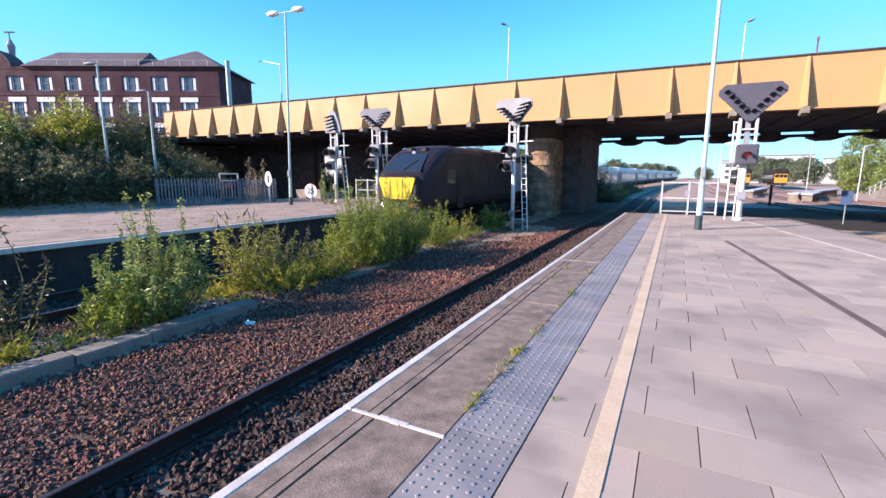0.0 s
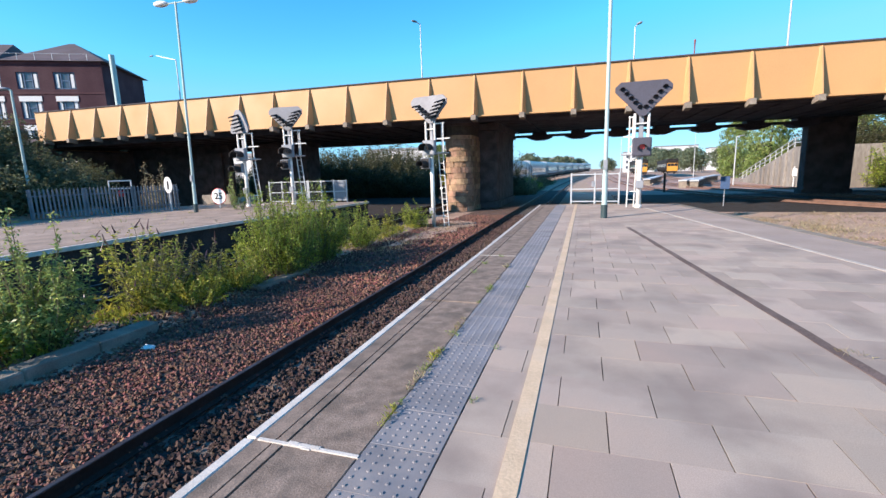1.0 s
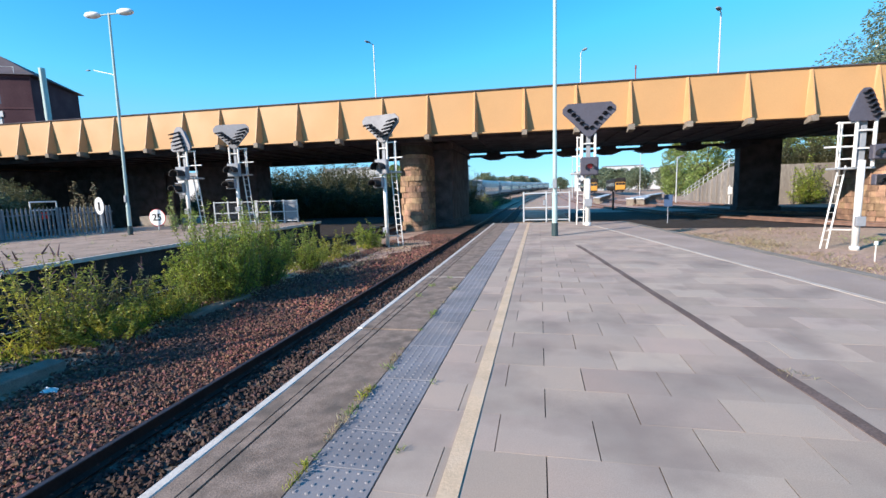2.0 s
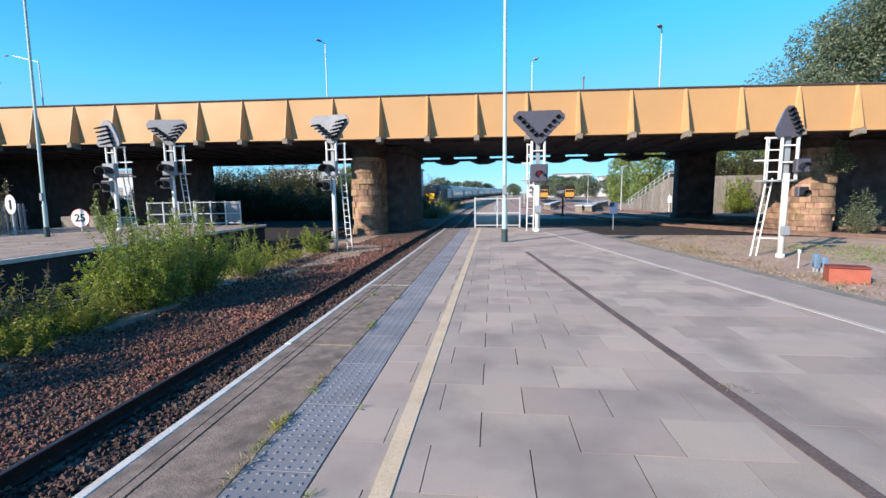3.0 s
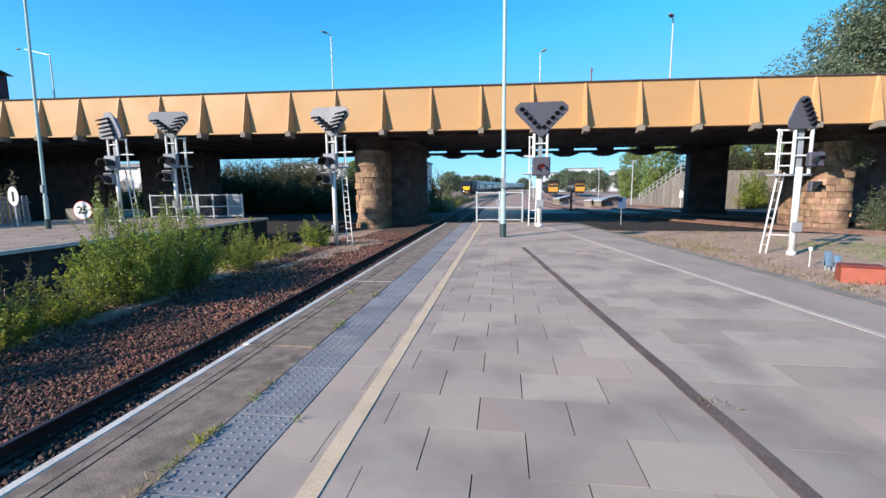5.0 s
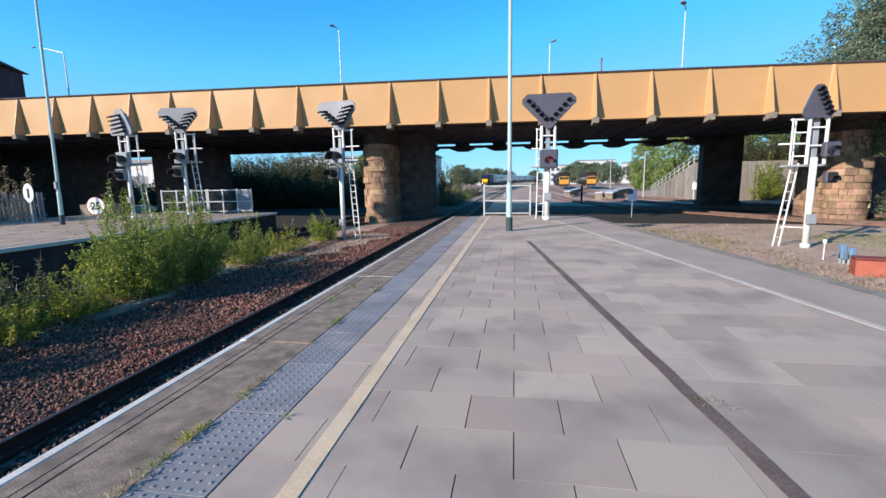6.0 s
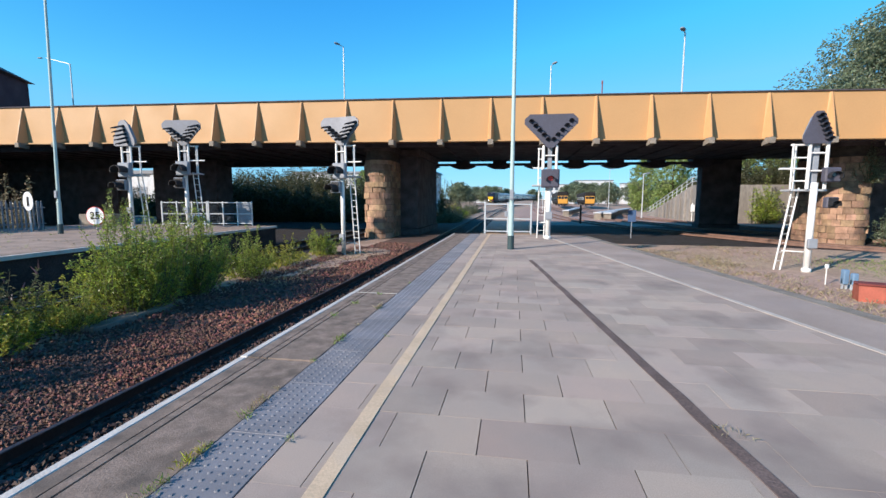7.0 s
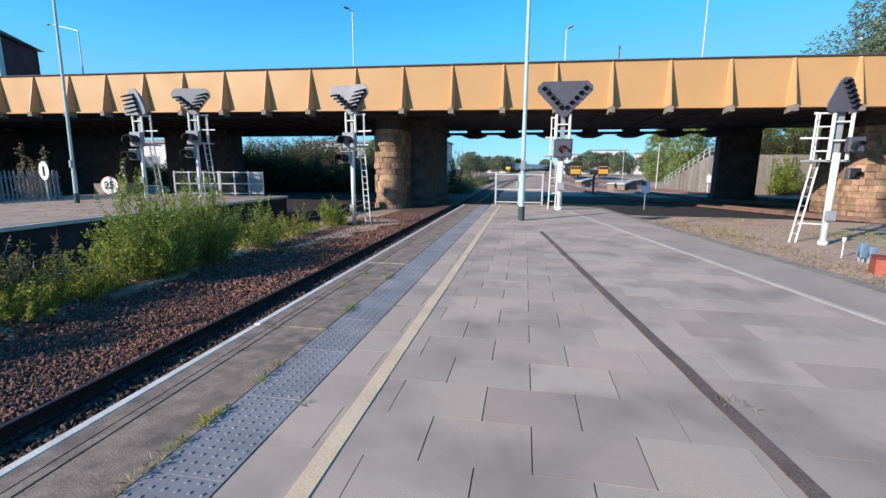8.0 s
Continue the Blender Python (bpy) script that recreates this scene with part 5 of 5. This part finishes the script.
grass("verge_grass", [(r3.uniform(-5.6, -3.9), r3.uniform(13.5, 22), -1.07, r3.uniform(0.4, 1.0)) for y in range(60)], "dry grass creeping over the ballast", L_DRY, 84, 18, 0.2, 0.16)
grass("far_grass", [(r3.uniform(-20, -11), r3.uniform(2, 22), 0.0, r3.uniform(0.2, 0.6)) for y in range(46)], "small weeds in the far platform surface", L_BUD, 85, 16, 0.16, 0.1)
grass("far_litter", [(r3.uniform(-21, -10.6), r3.uniform(1, 23), 0.0, r3.uniform(0.3, 0.9)) for y in range(170)], "dry brown weeds and litter over the far platform", L_DRY, 86, 16, 0.10, 0.22)
tufts = [(0.76, y + r3.uniform(-0.04, 0.04), 0.0, s) for y, s in ((2.95, 0.5), (3.1, 0.5), (3.45, 0.9), (3.52, 0.8), (3.83, 1.0), (3.9, 0.7), (4.31, 1.2), (4.75, 0.4), (5.35, 0.5), (5.9, 0.35), (6.6, 0.4), (7.4, 0.35), (9.3, 0.35))]
for i, s in enumerate(tufts):
    grass("weed_tuft", [s], "small weed growing beside the tactile paving", L_DRY if i % 3 == 1 else L_BUD, 90 + i, 30, 0.06, 0.03)
for i in range(6):
    yy = (3.3, 3.75, 4.45, 5.9, 7.4, 2.7)[i] + r3.uniform(-0.12, 0.12)
    grass("weed_tuft", [(0.765 + r3.uniform(-0.015, 0.01), yy + d, 0.0, r3.uniform(0.35, 0.8)) for d in (0, 0.07, 0.16)], "dry weeds along the joint beside the tactile paving", (L_DRY, L_YEL, L_DRY, L_BUD)[i % 4], 130 + i, 30, 0.075, 0.03)
grass("weed_tuft", [(4.0, 4.62, 0.0, 0.8), (4.08, 4.55, 0.0, 0.5)], "grass tuft in the filled trench", L_DRY, 110, 22, 0.06, 0.05)
grass("weed_tuft", [(0.33, 6.9, 0.0, 0.5), (0.36, 7.6, 0.0, 0.6), (0.5, 8.3, 0.0, 0.4)], "small weeds in the coping joints", L_BUD, 111, 30, 0.09, 0.05)
grass("weed_tuft", [(1.22, 4.05, 0.0, 0.4), (1.24, 3.1, 0.0, 0.5), (1.23, 6.2, 0.0, 0.3)], "small weeds along the paving joint", L_BUD, 112, 26, 0.06, 0.03)

# ---- waste ground beyond the platform ----
p = thing("barrier", 10.6, 12.6, -0.70, "faded orange plastic barrier block lying in the grass", "barrier", rz=-20)
part("body", prism(B(), [(-0.26, -0.1), (0.26, -0.1), (0.20, 0.34), (-0.20, 0.34)], -0.38, 0.38, "x"), M_ORANGE, p)
part("cap", box(B(), -0.39, 0.39, -0.21, 0.21, 0.342, 0.40, 0.02), M_POSTRED, p)
for i, (dx, h) in enumerate(((0.12, 0.5), (0.30, 0.42))):
    p = thing("point_motor_box", 10.75 + dx * 0.8, 14.0 - 0.1 * i, -0.70, "small blue-grey trackside box on legs", "equipment box")
    part("body", box(B(), -0.065, 0.065, -0.07, 0.07, 0.12, h, 0.02), M_BLUEBOX, p)
    for a in (-0.045, 0.045):
        part("leg", box(B(), a - 0.02, a + 0.02, -0.02, 0.02, -0.02, 0.26), M_STEEL, p)
p = solid("junction_cap", rod(rod(B(), (10.8, 14.6, -0.72), (10.8, 14.6, -0.26), 0.015, 0.015), (10.8, 14.6, -0.26), (10.8, 14.6, -0.16), 0.045, 0.045, 10), M_WHITEPOST, "white-capped marker post in the grass", "post")
p = thing("track_sign", 10.6, 33.5, GZ, "blue rectangular trackside sign on a post", "sign")
part("sign_post", rod(B(), (0, 0.03, 0), (0, 0.03, 1.95), 0.03), M_GREYBOX, p)
part("plate", box(B(), -0.27, 0.27, -0.02, 0.0, 1.15, 1.95, 0.01), M_SIGNBLUE, p)
bm = B()
bmesh.ops.create_icosphere(bm, subdivisions=2, radius=0.1)
for v in bm.verts:                                       # crumpled and flattened
    v.co = Vector((v.co.x * 1.2, v.co.y * 0.7, v.co.z * 0.42)) * r3.uniform(0.55, 1.25)
p = solid("litter", bm, M_PAPER, "crumpled white paper on the ballast", "litter")
p.matrix_basis = pose(-4.62, 5.33, -1.05, 8, 14, 20)

# retaining wall beyond the bridge: level behind the piers, then falling with a ramp beside the sidings
wall = thing("retaining_wall", 0, 0, 0, "weathered streaked concrete retaining wall with a sloping railed ramp", "wall")
WALL = [(56.0, 56.5, 3.25), (23.9, 58.0, 3.25), (24.0, 60.0, 3.25), (24.6, 80.0, -1.0)]
for (ax, ay, az), (bx, by, bz) in zip(WALL, WALL[1:]):
    A, Bv = Vector((ax, ay, az)), Vector((bx, by, bz))
    N = max(1, round((Bv - A).length / 1.9))
    for i in range(N):
        a, b = A.lerp(Bv, i / N), A.lerp(Bv, (i + 1) / N)
        d = Vector((b.x - a.x, b.y - a.y, 0)).normalized()
        nrm = Vector((-d.y, d.x, 0))                    # towards the sidings
        if nrm.x > 0.5 or nrm.y > 0.5:
            nrm = -nrm
        bm = B()
        q = [a + d * 0.01, b - d * 0.01, b - d * 0.01 - nrm * 0.6, a + d * 0.01 - nrm * 0.6]
        lo = [bm.verts.new((v.x, v.y, GZ - 0.1)) for v in q]
        hi = [bm.verts.new((v.x, v.y, v.z)) for v in q]
        bm.faces.new(lo[::-1]), bm.faces.new(hi)
        for k in range(4):
            bm.faces.new((lo[k], lo[(k + 1) % 4], hi[(k + 1) % 4], hi[k]))
        bmesh.ops.recalc_face_normals(bm, faces=bm.faces[:])
        part("wall_panel", bm, M_CONCWALL, wall)
        if a.z > 0.3:
            w = a + nrm * 0.1
            part("pilaster", box(B(), w.x - 0.11, w.x + 0.11, w.y - 0.11, w.y + 0.11, GZ, a.z - 0.25, 0.03), M_CONCWALL, wall)
        if by > 59:
            for up in (0.45, 0.95):
                part("handrail", rod(B(), a + Vector((0, 0, up)), b + Vector((0, 0, up)), 0.05, 0.05, 6), M_STEEL, wall)
            part("rail_post", rod(B(), a - Vector((0, 0, 0.05)), a + Vector((0, 0, 0.97)), 0.05, 0.05, 6), M_STEEL, wall)
for k, (x, y, z) in enumerate(((26.8, 61, 2.6), (27.5, 65, 2.2), (30.5, 61, 2.7), (34, 62, 2.7), (38, 60.5, 2.7), (42, 60, 2.7), (46, 60, 2.7), (32, 67, 2.7))):
    copy_thing(dull_shrub, pose(x, y, z, 0, 0, 70 * k))
bm = prism(B(), [(56, 57.2), (24.7, 58.7), (24.8, 62), (29, 68), (44, 74), (120, 80), (120, 57.2)], GZ, 2.8, "z")
solid("bank", bm, M_GROUND, "earth bank behind the retaining wall", "embankment", kind="structure")
p = thing("trackside_phone", 22.7, 56.0, GZ, "white trackside telephone box on a post", "equipment box")
part("post", rod(B(), (0, 0, 0), (0, 0, 2.3), 0.05, 0.05, 8), M_WHITEPOST, p)
part("box", box(B(), -0.2, 0.2, -0.25, -0.05, 1.3, 2.1, 0.03), M_WHITEPOST, p)
for i, (x, y, w, d, h) in enumerate(((31, 275, 16, 10, 11), (52, 290, 22, 12, 14), (74, 285, 12, 10, 12), (-14, 300, 18, 10, 10))):
    b = thing("industrial_building", x, y, GZ, "distant pale flat-roofed building on the skyline", "building")
    part("wall", box(B(), -w / 2, w / 2, 0, d, 0, h, 0.05), M_MESH, b)
    part("roof", box(B(), -w / 2 - 0.3, w / 2 + 0.3, -0.3, d + 0.3, h + 0.01, h + 0.5), M_TRAINROOF, b)
    for k in range(int(w / 3)):
        for s in range(3):
            part("window", box(B(), -w / 2 + 1 + 3 * k, -w / 2 + 2.8 + 3 * k, -0.06, -0.01, 2 + s * 3, 3.6 + s * 3), M_WINDOW, b)
for x, y, z in ((8.6, 95, 7.5), (26.5, 120, 9.0), (20, 66, 5.0)):
    street_lamp(x, y, GZ, z, (0.4, -0.2), "tall yard lamp among the sidings", 0.09)
for x, y, ln, turn in ((19.0, 77, 33, -20), (13.2, 84, 26, -12), (16.0, 66, 12, -16)):
    p = thing("walkway", x, y, GZ, "pale concrete staff walkway on short legs between sidings", "walkway", rz=turn)
    part("surface", box(B(), -0.5, 0.5, -ln / 2, ln / 2, 0.85, 1.0, 0.02), M_MESH, p)
    k = -ln / 2 + 0.3
    while k < ln / 2:
        part("leg", box(B(), -0.45, 0.45, k - 0.1, k + 0.1, -0.05, 0.849), M_KERB, p)
        k += 3.0
p = solid("marker_post", rod(B(), (9.9, 52, GZ), (9.9, 52, 0.9), 0.11, 0.11, 8), M_BARK, "short brown timber post among the sidings", "post")


b = thing("warehouse", -60, 68, GZ, "pale low building seen under the far bridge span", "building")
part("wall", box(B(), -9, 9, 0, 8, 0, 6.6, 0.05), M_MESH, b)
part("roof", prism(B(), [(-9.4, 6.62), (9.4, 6.62), (9.0, 7.2), (-9.0, 7.2)], -0.3, 8.3), M_TRAINROOF, b)
part("door", box(B(), -2.0, 2.0, -0.06, -0.01, 0, 4.5, 0.02), M_GREYBOX, b)
# Pale block added in place of the hazy sky above the hedge.
b = thing("warehouse", -24, 84, GZ, "long pale block standing in for hazy sky over the hedge", "building")
part("wall", box(B(), -16, 12, 0, 8, 0, 7.4, 0.05), M_MESH, b)
part("roof", prism(B(), [(-16.4, 7.42), (12.4, 7.42), (12.0, 7.8), (-16.0, 7.8)], -0.3, 8.3), M_TRAINROOF, b)
mast = thing("ladder_mast", 12.5, 12.9, -0.72, "thin dark steel mast with a stay and cross bars", "mast")
part("pole", rod(B(), (0.35, 0.1, 0), (0.75, 0.1, 4.4), 0.045, 0.03, 8), M_BLACK, mast)
part("stay", rod(B(), (-0.15, 0, 0), (0.70, 0.1, 3.9), 0.025, 0.02, 6), M_BLACK, mast)
for z in (1.0, 1.9):
    part("cross_bar", rod(B(), (0.15 + z * 0.1, 0.05, z), (0.95 + z * 0.1, 0.1, z), 0.025, 0.025, 6), M_BLACK, mast)
for x, y, w, h in ((-20.9, 23.2, 0.95, 0.6), (-19.6, 23.4, 0.6, 0.62)):
    solid("concrete_block", box(B(), x - w / 2, x + w / 2, y - 0.25, y + 0.25, 0.0, h, 0.03), M_KERB, "grey concrete block at the end of the far platform", "block")
grass("green_grass", [(r3.uniform(13.5, 24), r3.uniform(14, 20), -0.71, r3.uniform(0.5, 1.3)) for y in range(150)], "short green grass towards the stone pier", L_BUD, 87, 80, 0.13, 0.45)


# ---- trains ----
def hull(stations, n=20):
    """Rounded body through stations of (y, half width, floor, top, roundness)."""
    v, f = [], []
    for y, w, zb, zt, e in stations:
        cz, hz = (zb + zt) / 2, (zt - zb) / 2
        for k in range(n):
            a = 2 * math.pi * (k + 0.5) / n
            c, s = math.cos(a), math.sin(a)
            v.append((w * math.copysign(abs(c) ** e, c), y, cz + hz * math.copysign(abs(s) ** e, s)))
    for i in range(len(stations) - 1):
        for k in range(n):
            f.append((i * n + k, i * n + (k + 1) % n, (i + 1) * n + (k + 1) % n, (i + 1) * n + k))
    f.append(tuple(range(n)))
    f.append(tuple(range((len(stations) - 1) * n, len(stations) * n))[::-1])
    return v, f


def bogie(parent, y):
    b = part("bogie", box(B(), -1.15, 1.15, y - 1.7, y + 1.7, 0.42, 0.78, 0.04), M_UNDER, parent, "grimy bogie frame")
    for dy in (-1.3, 1.3):
        for s in (-1, 1):
            part("wheel", rod(B(), (s * 0.69, y + dy, 0.46), (s * 0.81, y + dy, 0.46), 0.46, 0.46, 18), M_UNDER, b)


def power_car():
    t = thing("power_car", 0, 0, 0, "streamlined maroon diesel power car with yellow cab front", "train")
    nose = [(0.0, 0.92, 1.42, 2.42, 0.42), (0.07, 1.0, 1.38, 2.48, 0.42), (0.20, 1.04, 1.34, 2.53, 0.43)]
    raw("nose", *hull(nose), M_TRAINDARK, t)
    part("cab_front", prism(B(), [(-0.60, 1.48), (0.60, 1.48), (0.66, 1.54), (0.90, 2.30), (0.86, 2.38), (-0.86, 2.38), (-0.90, 2.30), (-0.66, 1.54)], -0.05, 0.05), M_YELLOWCAB, t, "warning-yellow cab front")
    for u in (-0.3, 0.3):
        part("panel_seam", box(B(), u - 0.012, u + 0.012, -0.056, -0.0501, 1.51, 2.35), M_BLACK, t)
    body = [(0.202, 1.02, 1.30, 2.52, 0.44), (0.30, 1.16, 1.05, 2.60, 0.40), (0.6, 1.32, 0.80, 2.82, 0.37), (1.1, 1.345, 0.78, 3.19, 0.36), (1.6, 1.36, 0.78, 3.53, 0.35), (2.2, 1.365, 0.8, 3.76, 0.34), (3.0, 1.37, 0.85, 3.88, 0.33), (17.6, 1.37, 0.85, 3.87, 0.33), (17.75, 1.3, 0.95, 3.75, 0.33)]
    tagged(raw("body", *hull(body), M_TRAINDARK, t), "dark maroon body shell")
    bm = prism(B(), [(0.36, 2.58), (1.40, 3.33), (1.38, 3.44), (0.34, 2.68)], -0.98, 0.98, "x")
    for v in bm.verts:
        v.co.x *= 1.0 - 0.26 * (v.co.z - 2.58) / 0.85
    part("windscreen", bm, M_GLASS, t, "raked dark windscreen")
    for u in (-0.38, 0.38):
        part("roof_marker", box(B(), u - 0.16, u + 0.16, 1.62, 1.95, 3.52, 3.72, 0.04), M_BLACK, t)
    part("top_lamp", rod(B(), (0, 1.50, 3.48), (0, 1.40, 3.48), 0.09, 0.09, 14), M_GREYBOX, t)
    part("wiper", rod(B(), (0.1, 0.33, 2.69), (0.5, 0.97, 3.16), 0.02, 0.02, 5), M_BLACK, t)
    for s in (-1, 1):
        part("headlight_panel", box(B(), s * 0.72 - 0.2, s * 0.72 + 0.2, 0.0, 0.2, 1.08, 1.30, 0.02), M_GLASS, t)
        part("tail_lamp", rod(B(), (s * 0.72, 0.02, 1.2), (s * 0.72, -0.02, 1.2), 0.09, 0.09, 12), W_LAMP if s < 0 else R_LAMP, t)
        part("side_window", box(B(), s * 1.34 - 0.04, s * 1.34 + 0.04, 2.1, 2.9, 2.1, 2.75, 0.02), M_GLASS, t)
        part("cab_door", box(B(), s * 1.365 - 0.015, s * 1.365 + 0.015, 3.1, 3.75, 0.95, 2.9, 0.005), M_TRAINDARK, t)
        part("grille", box(B(), s * 1.37 - 0.02, s * 1.37 + 0.02, 7.0, 11.5, 1.7, 3.0, 0.01), M_BLACK, t)
        part("side_panel", box(B(), s * 1.375 - 0.01, s * 1.375 + 0.01, 11.8, 17.4, 1.5, 3.3), M_TRAINGREY, t, "silver side panel")
    part("buffer_fairing", box(B(), -1.0, 1.0, 0.08, 1.5, 0.25, 1.3, 0.08), M_BLACK, t, "black lower valance")
    part("coupler_cover", box(B(), -0.2, 0.2, -0.06, 0.2, 0.78, 1.05, 0.03), M_YELLOWCAB, t)
    part("roof_vent", box(B(), -0.55, 0.55, 6.0, 9.5, 3.84, 4.0, 0.05), M_TRAINROOF, t)
    part("fuel_tank", box(B(), -1.2, 1.2, 7.0, 11.2, 0.3, 0.84, 0.08), M_UNDER, t)
    bogie(t, 3.6)
    bogie(t, 14.2)
    return t


def coach():
    t = thing("coach", 0, 0, 0, "silver-grey railway coach with dark window band", "train", group="coaches of the express")
    tagged(raw("body", *hull([(0, 1.3, 0.9, 3.72, 0.32), (0.15, 1.37, 0.8, 3.87, 0.32), (22.85, 1.37, 0.8, 3.87, 0.32), (23, 1.3, 0.9, 3.72, 0.32)]), M_TRAINGREY, t), "silver-grey body shell")
    for s in (-1, 1):
        part("lower_band", box(B(), s * 1.375 - 0.01, s * 1.375 + 0.01, 0.3, 22.7, 0.95, 1.35), M_TRAINDARK, t, "dark maroon lower band")
        for k in range(8):
            part("window", box(B(), s * 1.375 - 0.015, s * 1.375 + 0.015, 2.4 + k * 2.35, 4.1 + k * 2.35, 1.85, 2.62, 0.006), M_GLASS, t)
        for y in (0.7, 21.5):
            part("door", box(B(), s * 1.38 - 0.012, s * 1.38 + 0.012, y, y + 0.8, 0.95, 2.95, 0.005), M_TRAINDARK, t)
    part("roof", box(B(), -0.75, 0.75, 0.4, 22.6, 3.80, 3.90, 0.04), M_TRAINROOF, t)
    part("underframe", box(B(), -1.15, 1.15, 5.6, 17.4, 0.35, 0.82, 0.06), M_UNDER, t)
    bogie(t, 3.2)
    bogie(t, 19.8)
    return t


def stabled_unit(x, y, rz, label):
    t = thing("diesel_unit", x, y, RZ + 0.55, label, "train", rz=rz)
    tagged(raw("body", *hull([(0, 1.28, 0.8, 3.5, 0.3), (0.3, 1.36, 0.7, 3.8, 0.3), (44, 1.36, 0.7, 3.8, 0.3)]), M_UNDER, t), "dark blue-grey body shell")
    part("cab_front", box(B(), -1.22, 1.22, -0.06, 0.28, 0.75, 2.75, 0.08), M_ORANGECAB, t, "orange-yellow cab front")
    for s in (-0.75, 0.0, 0.75):
        part("windscreen", box(B(), s - 0.34, s + 0.34, -0.085, -0.055, 1.95, 2.6, 0.01), M_GLASS, t)
    part("buffer_beam", box(B(), -1.1, 1.1, -0.1, 0.2, 0.35, 0.72, 0.03), M_BLACK, t)
    for s in (-1, 1):
        part("side_window_band", box(B(), s * 1.36 - 0.015, s * 1.36 + 0.015, 1.5, 43, 1.7, 2.5), M_GLASS, t)
    for yb in (4, 18, 26, 40):
        bogie(t, yb)
    return t


stabled_unit(15.0, 118, -3, "stabled diesel unit with yellow front in the sidings")
stabled_unit(22.6, 124, -5, "second stabled diesel unit with yellow front")

express = [power_car()]
first = coach()
express.append(first)
for i in range(7):
    express.append(copy_thing(first, pose(0, 0, 0)))
OFFSETS = [0.0] + [18.3 + 23.6 * i for i in range(8)]


def rear_at(t):
    return 16.3 + 19.5 * t


def motions():
    for ob, off in zip(express, OFFSETS):
        rows = []
        for i in range(17):
            t = i * 0.5
            ya = rear_at(t) + off
            yb = ya + 17.5
            a = Vector((line_x(ya), ya, RZ + line_z(ya)))
            b = Vector((line_x(yb), yb, RZ + line_z(yb)))
            d = b - a
            rows.append((t, pose(a.x, a.y, a.z, 0, 0, -math.degrees(math.atan2(d.x, d.y)))))
        walk(ob, rows)


# ---- paving slabs, 600 by 450 mm in running bond ----
SP, SX = 0.445, 0.6
slab_bm = box(B(), 0.003, SX - 0.004, 0.0004, SP - 0.0004, -0.05, 0.0)
slab_mesh = finish(slab_bm, "paving_slab", M_SLAB)
slab_tight = finish(box(B(), 0.0006, SX - 0.0006, 0.0003, SP - 0.0003, -0.05, 0.0), "paving_slab", M_SLAB)
rs = random.Random(17)
near = []
row = int((Y0 - 3.64) / SP)
fv, ff = [], []
while 3.64 + row * SP < Y1 - 0.02:
    y = 3.64 + row * SP
    y1 = min(y + SP, Y1)
    x = 1.2 - (0.3 if row % 2 == 0 else 0.0)
    while True:
        a, b = max(x, 1.205), min(x + SX, right_line(y + SP) - 0.052)
        if max(b, min(x + SX, right_line(y) - 0.052)) - a < 0.02:
            if x > 3:
                break
            x += SX
            continue
        dz = rs.uniform(-0.0015, 0.0015)
        full = b - a > SX - 0.002 and y1 - y > SP - 0.002
        if full and 1.5 < y < (18 if b < crack_x(y) else 12) and len(near) < 300:
            ob = new("paving_slab", slab_mesh if b < crack_x(y) else slab_tight)
            ob.parent = plat
            ob.location = (a, y, dz)
            near.append(ob)
        else:
            o = len(fv)
            g0, g1 = (0.0006, 0.0002) if a > crack_x(y) - 0.3 else (0.003, 0.0004)
            c = b if b - a > SX - 0.002 else min(x + SX, right_line(y) - 0.052)
            fv += [(q[0], q[1], h) for h in (-0.05, dz) for q in ((a + g0, y + g1), (c - g0, y + g1), (b - g0, y1 - g1), (a + g0, y1 - g1))]
            ff += [tuple(o + k for k in q) for q in ((4, 5, 6, 7), (0, 1, 5, 4), (1, 2, 6, 5), (2, 3, 7, 6), (3, 0, 4, 7))]
        x += SX
    row += 1
tagged(raw("paving_rest", fv, ff, M_SLAB_FAR, plat), kind="stuff")

motions()
